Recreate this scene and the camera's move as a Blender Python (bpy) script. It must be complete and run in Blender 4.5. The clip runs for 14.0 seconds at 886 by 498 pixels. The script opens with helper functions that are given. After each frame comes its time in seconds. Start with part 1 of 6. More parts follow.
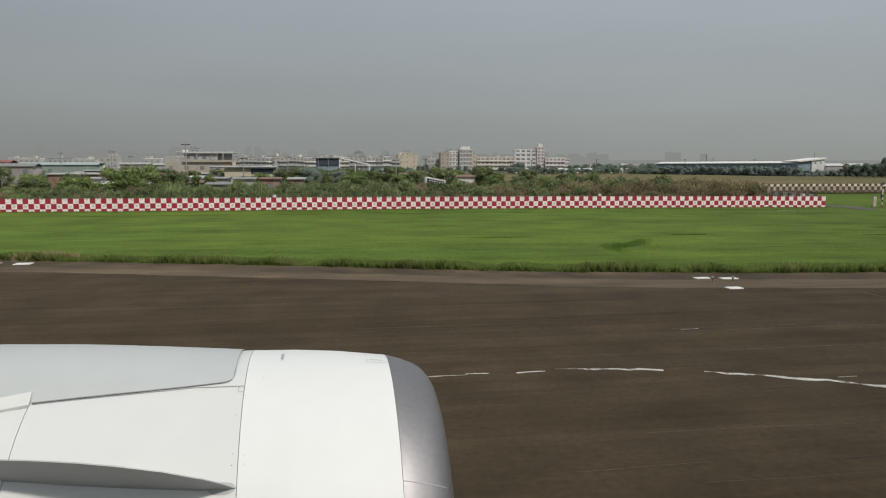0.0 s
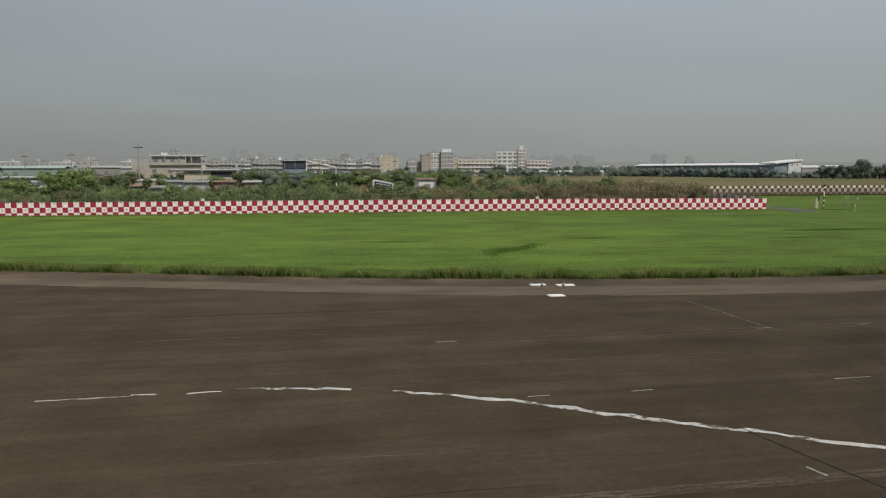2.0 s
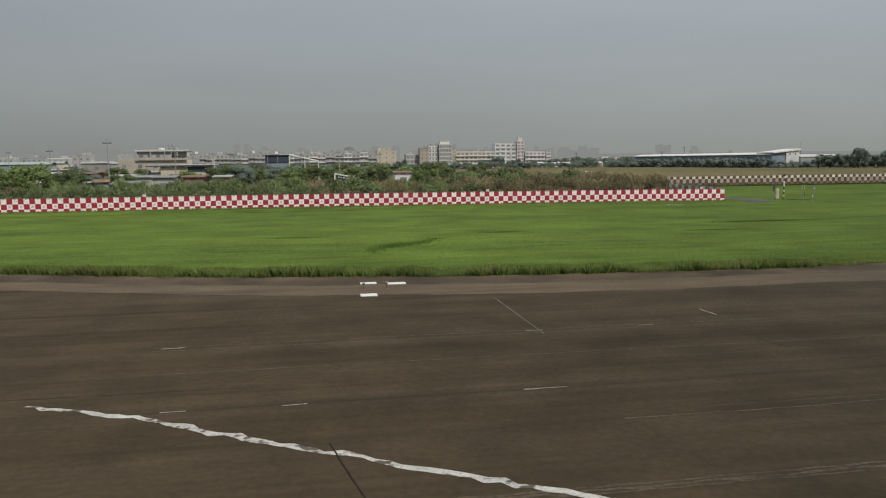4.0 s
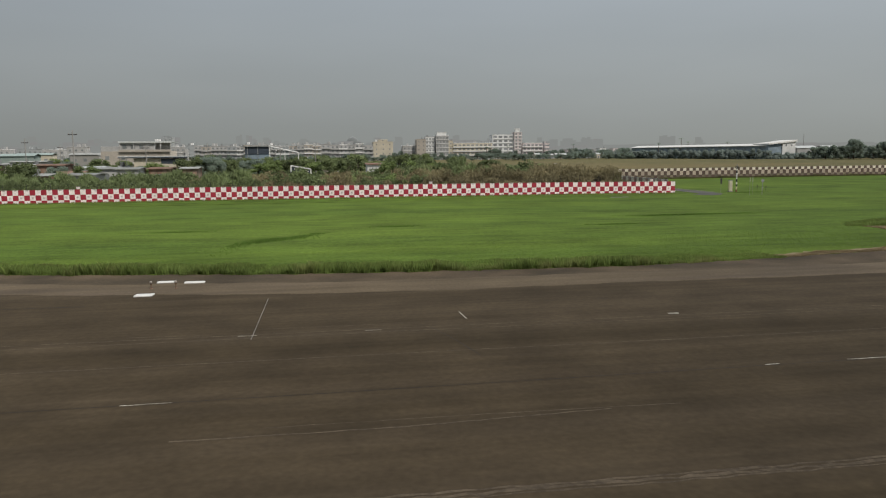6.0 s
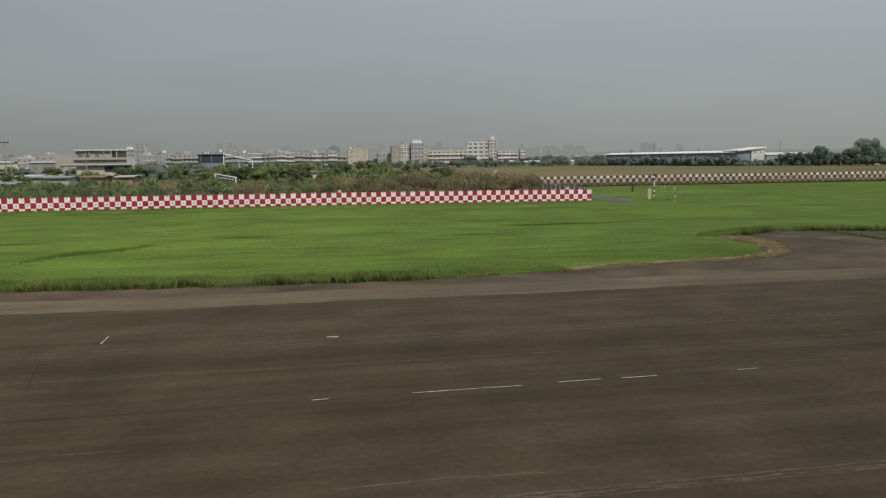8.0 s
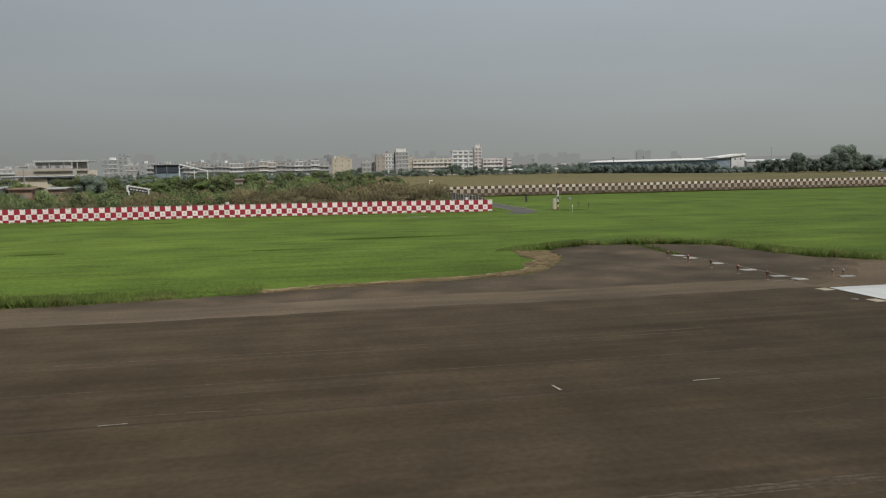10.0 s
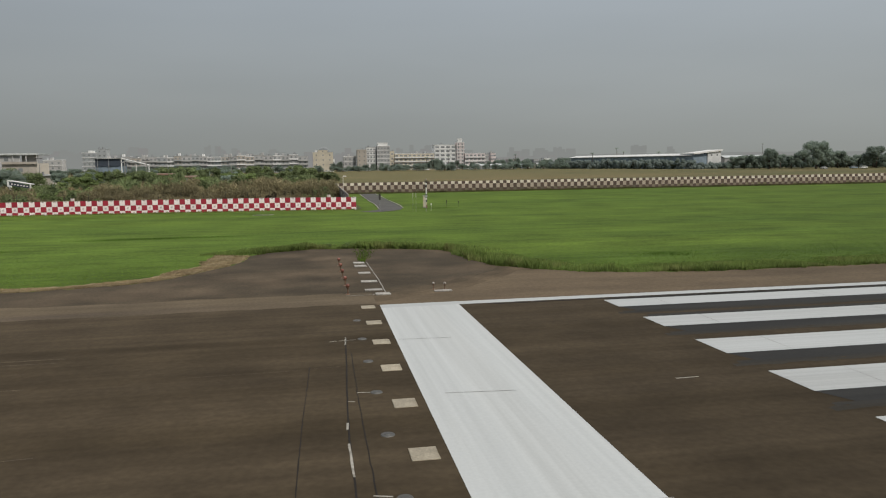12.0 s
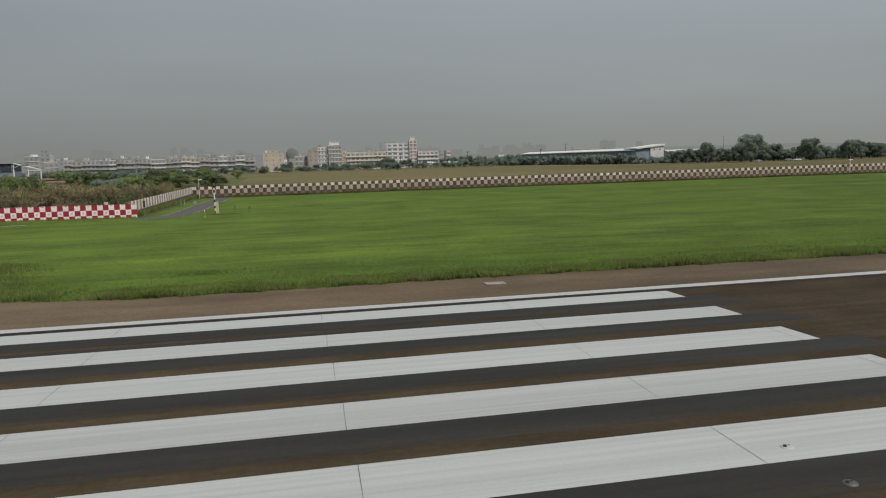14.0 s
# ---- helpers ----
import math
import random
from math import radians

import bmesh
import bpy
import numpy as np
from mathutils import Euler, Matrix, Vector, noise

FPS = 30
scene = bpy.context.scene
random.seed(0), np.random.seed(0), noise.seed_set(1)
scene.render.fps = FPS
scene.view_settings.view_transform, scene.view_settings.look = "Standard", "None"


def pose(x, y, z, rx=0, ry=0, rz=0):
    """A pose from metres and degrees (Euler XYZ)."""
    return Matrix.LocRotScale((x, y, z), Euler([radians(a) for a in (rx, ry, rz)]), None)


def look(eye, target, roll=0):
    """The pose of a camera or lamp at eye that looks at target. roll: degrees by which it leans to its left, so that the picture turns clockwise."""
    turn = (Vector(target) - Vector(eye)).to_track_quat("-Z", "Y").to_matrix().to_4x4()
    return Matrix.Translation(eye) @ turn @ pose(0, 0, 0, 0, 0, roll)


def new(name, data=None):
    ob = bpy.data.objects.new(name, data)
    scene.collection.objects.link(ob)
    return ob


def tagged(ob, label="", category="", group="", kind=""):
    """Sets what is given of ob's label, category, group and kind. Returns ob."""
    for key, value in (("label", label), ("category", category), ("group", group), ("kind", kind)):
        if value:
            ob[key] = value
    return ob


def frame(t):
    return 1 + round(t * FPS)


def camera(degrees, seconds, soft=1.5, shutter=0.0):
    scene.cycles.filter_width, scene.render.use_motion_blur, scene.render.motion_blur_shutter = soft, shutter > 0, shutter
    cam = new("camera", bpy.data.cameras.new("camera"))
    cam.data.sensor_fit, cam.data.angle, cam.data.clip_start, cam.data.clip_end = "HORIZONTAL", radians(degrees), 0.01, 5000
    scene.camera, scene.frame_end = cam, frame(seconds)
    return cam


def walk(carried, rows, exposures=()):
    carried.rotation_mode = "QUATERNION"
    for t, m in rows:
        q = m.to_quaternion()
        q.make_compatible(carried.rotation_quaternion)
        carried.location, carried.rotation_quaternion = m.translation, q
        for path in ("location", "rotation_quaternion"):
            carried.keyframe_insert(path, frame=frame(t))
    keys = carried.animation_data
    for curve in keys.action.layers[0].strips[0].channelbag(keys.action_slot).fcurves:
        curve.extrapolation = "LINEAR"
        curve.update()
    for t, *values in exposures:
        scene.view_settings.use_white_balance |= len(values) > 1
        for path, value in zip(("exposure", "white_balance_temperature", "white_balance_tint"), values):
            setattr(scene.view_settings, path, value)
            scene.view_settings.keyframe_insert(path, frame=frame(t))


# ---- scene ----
cam = camera(61.2, 14.0, 1.15)
PATH = [
    (0, (34.46, 0.00, 5.13), (50.46, 98.10, -5.85), 0.05),
    (0.5, (36.41, 0.04, 5.13), (52.92, 98.06, -5.74), 0.08),
    (1, (38.39, 0.07, 5.15), (55.36, 98.03, -5.64), 0.04),
    (1.5, (40.38, 0.11, 5.13), (57.58, 98.03, -5.60), 0.00),
    (2, (42.39, 0.14, 5.15), (59.78, 98.04, -5.50), -0.07),
    (2.5, (44.46, 0.16, 5.14), (61.94, 98.05, -5.47), -0.13),
    (3, (46.57, 0.19, 5.14), (64.01, 98.09, -5.41), -0.31),
    (5.5, (57.57, 0.31, 5.14), (72.66, 98.23, -8.40), -0.80),
    (6, (59.95, 0.33, 5.13), (75.53, 98.29, -7.62), -0.61),
    (6.5, (62.40, 0.36, 5.12), (78.55, 98.32, -6.79), -0.56),
    (7, (65.02, 0.38, 5.13), (81.91, 98.22, -6.80), -0.60),
    (7.5, (67.77, 0.41, 5.12), (85.06, 98.18, -6.85), -0.64),
    (10, (85.81, 0.59, 5.14), (103.21, 98.48, -5.59), -1.06),
    (10.5, (90.24, 0.64, 5.15), (107.48, 98.54, -5.67), -1.31),
    (11, (95.02, 0.69, 5.17), (112.16, 98.59, -5.84), -1.22),
    (11.5, (100.15, 0.74, 5.14), (117.14, 98.64, -6.17), -1.08),
    (12, (105.47, 0.80, 5.11), (122.68, 98.64, -6.36), -0.80),
    (12.5, (110.94, 0.87, 5.13), (128.37, 98.64, -6.53), -1.17),
    (13, (117.13, 0.94, 5.10), (135.56, 98.52, -6.67), -1.16),
    (13.5, (123.96, 1.02, 5.11), (143.04, 98.47, -6.66), -1.32),
    (14, (131.28, 1.10, 5.13), (151.05, 98.41, -6.72), -1.70),
]
walk(cam, [(t, look(eye, target, roll)) for t, eye, target, roll in PATH], [(0, 0.0), (11.5, 0.0), (12.5, -0.04), (14, -0.16)])

# ---- light ----
SUN = Vector((0.30, -0.58, 0.76)).normalized()
world = bpy.data.worlds.new("hazy_sky")
scene.world = world
world.use_nodes = True
wn, wl = world.node_tree.nodes, world.node_tree.links
wn.clear()
w_out = wn.new("ShaderNodeOutputWorld")
sky = wn.new("ShaderNodeTexSky")
sky.sky_type, sky.sun_disc = "NISHITA", False
sky.sun_elevation, sky.sun_rotation = math.asin(SUN.z), math.atan2(SUN.x, SUN.y)
sky.air_density, sky.dust_density, sky.ozone_density = 1.5, 6.0, 1.0
bg_sky, bg_haze, w_mix = wn.new("ShaderNodeBackground"), wn.new("ShaderNodeBackground"), wn.new("ShaderNodeMixShader")
bg_sky.inputs[1].default_value = 0.06
coord, sep, ramp = wn.new("ShaderNodeTexCoord"), wn.new("ShaderNodeSeparateXYZ"), wn.new("ShaderNodeValToRGB")
cloud, c_map, c_mix = wn.new("ShaderNodeTexNoise"), wn.new("ShaderNodeMapping"), wn.new("ShaderNodeMixRGB")
for e, (p, c) in zip((ramp.color_ramp.elements[0], ramp.color_ramp.elements[1]), ((0.0, (0.262, 0.275, 0.260, 1)), (0.9, (0.48, 0.53, 0.59, 1)))):
    e.position, e.color = p, c
mid = ramp.color_ramp.elements.new(0.20)
mid.color = (0.335, 0.372, 0.405, 1)
c_map.inputs["Scale"].default_value = (1.2, 1.2, 6.0)
cloud.inputs["Scale"].default_value, cloud.inputs["Detail"].default_value = 1.6, 3.0
c_mix.blend_type, c_mix.inputs[0].default_value = "SOFT_LIGHT", 0.16
wl.new(coord.outputs["Generated"], sep.inputs[0])
wl.new(sep.outputs["Z"], ramp.inputs[0])
wl.new(coord.outputs["Generated"], c_map.inputs[0])
wl.new(c_map.outputs[0], cloud.inputs["Vector"])
wl.new(ramp.outputs[0], c_mix.inputs[1])
wl.new(cloud.outputs["Fac"], c_mix.inputs[2])
wl.new(c_mix.outputs[0], bg_haze.inputs[0])
side = wn.new("ShaderNodeMapRange")
side.inputs[1].default_value, side.inputs[2].default_value, side.inputs[3].default_value, side.inputs[4].default_value = -0.35, 0.8, 1.0, 1.25
wl.new(sep.outputs["X"], side.inputs[0])
wl.new(side.outputs[0], bg_haze.inputs[1])
wl.new(sky.outputs[0], bg_sky.inputs[0])
w_mix.inputs[0].default_value = 0.9
wl.new(bg_sky.outputs[0], w_mix.inputs[1])
wl.new(bg_haze.outputs[0], w_mix.inputs[2])
wl.new(w_mix.outputs[0], w_out.inputs[0])
sun_data = bpy.data.lights.new("sun", "SUN")
sun_data.energy, sun_data.angle, sun_data.color = 2.6, radians(4.0), (1.0, 0.95, 0.87)
sun_ob = new("sun", sun_data)
sun_ob.matrix_world = look(SUN * 200, (0, 0, 0))


# ---- materials ----
def material(name, color, rough=0.8, metal=0.0, vary=0.25, scale=3.0, stretch=(1, 1, 1), fine=40.0, fine_amount=0.15, bump=0.0, bump_scale=None,
             second=None, second_scale=0.3, second_range=(0.45, 0.65), island=0.0, each=0.0, coat=0.0, shine=0.5, thin=0.0, mottle=0.0, mottle_scale=0.5):
    """Two scales of noise over a base colour, a second colour in patches, fine relief, and variation piece by piece."""
    m = bpy.data.materials.new(name)
    m.use_nodes = True
    n, l = m.node_tree.nodes, m.node_tree.links
    p = n["Principled BSDF"]
    p.inputs["Roughness"].default_value, p.inputs["Metallic"].default_value = rough, metal
    p.inputs["Diffuse Roughness"].default_value = 1.0 if rough >= 0.9 else 0.0
    p.inputs["Coat Weight"].default_value, p.inputs["Specular IOR Level"].default_value = coat, shine
    tc, mp = n.new("ShaderNodeTexCoord"), n.new("ShaderNodeMapping")
    mp.inputs["Scale"].default_value = stretch
    l.new(tc.outputs["Object"], mp.inputs[0])

    def tex(s, detail=3.0, even=False):
        t = n.new("ShaderNodeTexNoise")
        t.inputs["Scale"].default_value, t.inputs["Detail"].default_value = s, detail
        l.new(tc.outputs["Object"] if even else mp.outputs[0], t.inputs["Vector"])
        return t.outputs["Fac"]

    def scaled(socket, lo, hi):
        r = n.new("ShaderNodeMapRange")
        r.inputs[1].default_value, r.inputs[2].default_value, r.inputs[3].default_value, r.inputs[4].default_value = 0.3, 0.7, lo, hi
        l.new(socket, r.inputs[0])
        return r.outputs[0]

    def times(socket, factor):
        v = n.new("ShaderNodeVectorMath")
        v.operation = "SCALE"
        l.new(socket, v.inputs[0])
        l.new(factor, v.inputs["Scale"])
        return v.outputs[0]

    base = n.new("ShaderNodeRGB")
    base.outputs[0].default_value = (*color, 1)
    out = base.outputs[0]
    if second:
        r, mix = n.new("ShaderNodeMapRange"), n.new("ShaderNodeMixRGB")
        r.inputs[1].default_value, r.inputs[2].default_value = second_range
        l.new(tex(second_scale, 4.0), r.inputs[0])
        l.new(r.outputs[0], mix.inputs[0])
        l.new(out, mix.inputs[1])
        mix.inputs[2].default_value = (*second, 1)
        out = mix.outputs[0]
    if vary:
        out = times(out, scaled(tex(scale), 1 - vary, 1 + vary))
    if fine_amount:
        out = times(out, scaled(tex(fine, 3.0, True), 1 - fine_amount, 1 + fine_amount))
    if mottle:
        out = times(out, scaled(tex(mottle_scale, 6.0, True), 1 - mottle, 1 + mottle))
    if island:
        g, r = n.new("ShaderNodeNewGeometry"), n.new("ShaderNodeMapRange")
        r.inputs[3].default_value, r.inputs[4].default_value = 1 - island, 1 + island
        l.new(g.outputs["Random Per Island"], r.inputs[0])
        out = times(out, r.outputs[0])
    if each:
        g, r = n.new("ShaderNodeObjectInfo"), n.new("ShaderNodeMapRange")
        r.inputs[3].default_value, r.inputs[4].default_value = 1 - each, 1 + each
        l.new(g.outputs["Random"], r.inputs[0])
        out = times(out, r.outputs[0])
    l.new(out, p.inputs["Base Color"])
    if thin:
        t, mix = n.new("ShaderNodeBsdfTranslucent"), n.new("ShaderNodeMixShader")
        l.new(out, t.inputs["Color"])
        mix.inputs[0].default_value = thin
        l.new(p.outputs[0], mix.inputs[1])
        l.new(t.outputs[0], mix.inputs[2])
        l.new(mix.outputs[0], n["Material Output"].inputs["Surface"])
    if bump:
        b = n.new("ShaderNodeBump")
        b.inputs["Strength"].default_value, b.inputs["Distance"].default_value = 0.6, bump
        l.new(tex(bump_scale or fine, 3.0, True), b.inputs["Height"])
        l.new(b.outputs[0], p.inputs["Normal"])
    return m


M_RUNWAY = material("runway_asphalt", (0.0595, 0.0450, 0.0285), 0.9, vary=0.13, scale=2.6, stretch=(0.03, 1.0, 1), fine=6, fine_amount=0.12, bump=0.005, mottle=0.20, mottle_scale=0.45,
                    second=(0.0445, 0.0330, 0.0192), second_scale=0.55, second_range=(0.36, 0.68), shine=0.10)
M_SHOULDER = material("shoulder_asphalt", (0.124, 0.092, 0.059), 0.9, vary=0.13, scale=0.8, stretch=(0.25, 1, 1), fine=7, fine_amount=0.14, bump=0.008, mottle=0.12, mottle_scale=0.3,
                      second=(0.094, 0.070, 0.045), second_scale=0.25, shine=0.15)
M_PALE = material("worn_pale_asphalt", (0.108, 0.083, 0.054), 0.9, vary=0.18, scale=0.9, stretch=(0.15, 1.4, 1), fine=8, fine_amount=0.15, bump=0.008, mottle=0.15, mottle_scale=0.3,
                  second=(0.080, 0.062, 0.045), second_scale=0.35, second_range=(0.44, 0.66), shine=0.15)
M_APRON = material("old_dark_asphalt", (0.058, 0.0450, 0.0300), 0.9, vary=0.18, scale=0.35, mottle=0.18, mottle_scale=0.5, fine=8, fine_amount=0.15, bump=0.008,
                   second=(0.094, 0.070, 0.046), second_scale=0.22, second_range=(0.45, 0.66), shine=0.15)
M_BORDER = material("black_marking_paint", (0.031, 0.0295, 0.0270), 0.85, vary=0.2, scale=1.2, stretch=(0.1, 1.5, 1), fine=8, fine_amount=0.08, shine=0.2)
MOUTH = [material("half_worn_asphalt", tuple(a + (b - a) * k / 5 for a, b in zip((0.124, 0.092, 0.059), (0.058, 0.0450, 0.0300))), 0.9, vary=0.16, scale=0.5, mottle=0.16, mottle_scale=0.5, fine=7, fine_amount=0.15,
                  second=tuple(a + (b - a) * k / 5 for a, b in zip((0.094, 0.070, 0.045), (0.080, 0.061, 0.040))), second_scale=0.2, shine=0.12) for k in (1, 2, 3, 4)]
M_BORDERTHIN = material("thin_black_marking_paint", (0.037, 0.034, 0.029), 0.87, vary=0.2, scale=1.2, stretch=(0.1, 1.5, 1), fine=8, fine_amount=0.10, shine=0.15)
M_BORDERWORN = material("worn_black_marking_paint", (0.042, 0.037, 0.0295), 0.88, vary=0.2, scale=1.2, stretch=(0.1, 1.5, 1), fine=8, fine_amount=0.10, shine=0.12)
M_ROAD = material("service_road_asphalt", (0.088, 0.084, 0.078), 0.9, vary=0.15, scale=0.5, fine=6, shine=0.2)
M_PAINT = material("white_road_paint", (0.445, 0.450, 0.438), 0.75, vary=0.075, scale=6.0, stretch=(0.015, 1.0, 1), fine=14, fine_amount=0.03,
                   second=(0.39, 0.39, 0.375), second_scale=0.35, second_range=(0.5, 0.7), bump=0.003, shine=0.25)
M_BAR = material("brighter_white_road_paint", (0.50, 0.505, 0.49), 0.75, vary=0.07, scale=5.0, stretch=(1.0, 0.015, 1), fine=14, fine_amount=0.03,
                 second=(0.47, 0.47, 0.45), second_scale=0.8, second_range=(0.5, 0.75), bump=0.003, shine=0.25)
M_WORN = material("worn_white_paint", (0.32, 0.295, 0.25), 0.8, vary=0.3, scale=3.0, fine=18, fine_amount=0.35,
                  second=(0.20, 0.18, 0.15), second_scale=2.5, second_range=(0.52, 0.66))
M_CURVE = material("flaked_white_paint", (0.46, 0.44, 0.40), 0.8, vary=0.2, scale=3.0, fine=16, fine_amount=0.25,
                   second=(0.09, 0.072, 0.052), second_scale=3.2, second_range=(0.52, 0.60))
M_SCUFF = material("pale_scuffed_asphalt", (0.080, 0.063, 0.045), 0.9, vary=0.3, scale=0.8, fine=8, fine_amount=0.3, shine=0.1)
M_TAN = material("tan_plate_paint", (0.35, 0.30, 0.22), 0.75, vary=0.15, scale=2.0, fine=20, fine_amount=0.2, each=0.12)
M_CONCRETE = material("pale_concrete", (0.30, 0.28, 0.25), 0.9, vary=0.2, scale=1.5, fine=14, fine_amount=0.25, each=0.15, bump=0.01)
M_DITCH = material("dark_olive_soil", (0.052, 0.050, 0.024), 0.95, vary=0.3, scale=0.6, fine=4, fine_amount=0.3, second=(0.075, 0.085, 0.026), second_scale=0.4)
M_DOME = material("haze_tinted_grey", (0.25, 0.262, 0.262), 0.95, vary=0.1, scale=0.1, shine=0.05)
M_CRACK = material("dark_joint_filler", (0.022, 0.018, 0.015), 0.8, vary=0.2, shine=0.2)
M_JOINT = material("grey_joint_filler", (0.25, 0.24, 0.23), 0.8, vary=0.4, scale=1.0, shine=0.2)
M_LAWN = material("lawn_soil", (0.090, 0.134, 0.0215), 0.95, vary=0.20, scale=0.9, stretch=(0.22, 1.0, 1), fine=4, fine_amount=0.22, bump=0.05, bump_scale=4,
                  second=(0.067, 0.107, 0.0185), second_scale=0.11, second_range=(0.38, 0.66), shine=0.1, mottle=0.20, mottle_scale=0.16)
M_FIELD = material("dry_field_grass", (0.152, 0.126, 0.063), 0.95, vary=0.28, scale=0.4, stretch=(0.12, 0.8, 1), fine=3, fine_amount=0.3, bump=0.2, bump_scale=2,
                   second=(0.108, 0.106, 0.050), second_scale=0.06, second_range=(0.42, 0.62), shine=0.1)
M_SCRUBLAND = material("scrub_soil", (0.105, 0.105, 0.045), 0.95, vary=0.3, scale=0.3, fine=3, fine_amount=0.3, bump=0.2, bump_scale=1.5,
                       second=(0.075, 0.100, 0.035), second_scale=0.08, shine=0.1)
M_BLADE = material("grass_blade", (0.118, 0.176, 0.030), 0.8, vary=0.12, scale=0.5, stretch=(0.22, 0.8, 1), fine_amount=0.0, island=0.10, shine=0.1, thin=0.45,
                   second=(0.083, 0.133, 0.024), second_scale=0.11, second_range=(0.38, 0.66), mottle=0.16, mottle_scale=0.07)
M_PATCH = material("dark_grass_blade", (0.105, 0.175, 0.034), 0.8, vary=0.16, scale=0.5, fine_amount=0.0, island=0.12, shine=0.1, thin=0.3)
M_LONG = material("long_grass_blade", (0.205, 0.262, 0.074), 0.8, vary=0.25, scale=0.35, fine_amount=0.0, island=0.3, shine=0.15, thin=0.6,
                  second=(0.250, 0.248, 0.095), second_scale=0.45, second_range=(0.52, 0.74))
M_FOOT = material("brownish_rough_grass", (0.135, 0.128, 0.060), 0.85, vary=0.3, scale=0.35, fine_amount=0.0, island=0.3, shine=0.1, thin=0.4)
M_STRAW = material("trampled_straw", (0.215, 0.165, 0.095), 0.95, vary=0.25, scale=1.5, fine=8, fine_amount=0.2, second=(0.13, 0.125, 0.055), second_scale=1.0, second_range=(0.5, 0.65))
M_DRY = material("dead_grass", (0.335, 0.262, 0.155), 0.9, vary=0.2, scale=0.8, fine_amount=0.12, fine=8, island=0.15, shine=0.1,
                 second=(0.25, 0.185, 0.105), second_scale=1.2, second_range=(0.45, 0.65))
M_RED = material("red_fence_paint", (0.33, 0.020, 0.038), 0.6, vary=0.12, scale=0.8, fine=8, fine_amount=0.1, each=0.10)
M_WHITE = material("white_fence_paint", (0.85, 0.76, 0.73), 0.6, vary=0.10, scale=1.6, fine=8, fine_amount=0.1, each=0.07,
                   second=(0.60, 0.54, 0.50), second_scale=1.1, second_range=(0.56, 0.72))
M_MARK = material("grey_stencil_paint", (0.60, 0.54, 0.51), 0.7, vary=0.3, scale=4, each=0.15)
M_CLIP = material("dull_brown_clip_steel", (0.17, 0.13, 0.11), 0.7, 0.2, vary=0.3, scale=3, each=0.3)
# Side-fence cream, lightened to make up for weak sunlight on its face.
M_SUNLITCREAM = material("sunlit_cream_fence_paint", (0.84, 0.78, 0.68), 0.7, vary=0.12, scale=1.2, fine=6, each=0.1)
M_PINK = material("faded_pink_fence_paint", (0.36, 0.25, 0.21), 0.7, vary=0.15, scale=0.8, fine=6, each=0.15)
M_BROWN = material("faded_brown_fence_paint", (0.092, 0.060, 0.044), 0.75, vary=0.2, scale=0.8, fine=6, each=0.2)
M_CREAM = material("faded_cream_fence_paint", (0.68, 0.62, 0.50), 0.7, vary=0.15, scale=1.2, fine=6, each=0.12, second=(0.50, 0.43, 0.35), second_scale=0.8)
M_DIRTY = material("dirty_cream_fence_paint", (0.42, 0.355, 0.275), 0.75, vary=0.2, scale=0.8, fine=6, each=0.15, second=(0.30, 0.24, 0.18), second_scale=0.9)
M_GRIMY = material("grimy_tan_fence_paint", (0.20, 0.165, 0.115), 0.8, vary=0.3, scale=1.2, fine=6, each=0.3, second=(0.11, 0.10, 0.05), second_scale=1.2, second_range=(0.45, 0.6))
M_COVER = material("dull_light_cover_steel", (0.105, 0.10, 0.09), 0.6, 0.3, vary=0.2, fine_amount=0.15)
M_STEEL = material("grey_galvanised_steel", (0.30, 0.30, 0.30), 0.5, 0.6, vary=0.15, fine_amount=0.1)
M_DARKSTEEL = material("dark_weathered_steel", (0.05, 0.045, 0.042), 0.6, 0.3, vary=0.2)
M_LAMPRED = material("orange_red_lamp_glass", (0.21, 0.085, 0.06), 0.25, vary=0.15, each=0.25)
M_LAMPCLEAR = material("clear_lamp_glass", (0.34, 0.30, 0.26), 0.2, vary=0.1)
M_LAMPBASE = material("dull_brown_lamp_body", (0.15, 0.085, 0.05), 0.6, vary=0.2)
M_BLACK = material("black_band_paint", (0.02, 0.02, 0.02), 0.6, vary=0.2)
M_YELLOWED = material("yellowed_cream_paint", (0.62, 0.56, 0.34), 0.6, vary=0.12, fine_amount=0.1)
M_PALEPLATE = material("weathered_pale_plate", (0.34, 0.36, 0.25), 0.7, vary=0.2)
M_POLEWHITE = material("white_band_paint", (0.72, 0.70, 0.66), 0.6, vary=0.1)
M_COWL = material("white_cowl_paint", (0.71, 0.715, 0.695), 0.55, vary=0.015, scale=1.0, fine=6, fine_amount=0.012, shine=0.3)
M_COWLAFT = material("off_white_cowl_paint", (0.63, 0.635, 0.615), 0.55, vary=0.015, scale=1.0, fine=6, fine_amount=0.012, shine=0.3)
M_HAIRLINE = material("pale_panel_gap", (0.44, 0.44, 0.43), 0.7, vary=0.1)
M_PYLON = material("light_grey_fairing_paint", (0.46, 0.48, 0.475), 0.5, vary=0.02, scale=1.0, fine=6, fine_amount=0.015, shine=0.3)
M_STRAKE = material("grey_strake_paint", (0.40, 0.41, 0.41), 0.45, vary=0.03, fine_amount=0.02)
M_LIP = material("bare_brushed_aluminium", (0.31, 0.295, 0.295), 0.5, 0.9, vary=0.06, scale=2, stretch=(1, 0.4, 0.4), fine=30, fine_amount=0.05)
M_SEAM = material("dark_panel_gap", (0.28, 0.28, 0.275), 0.7, vary=0.1)
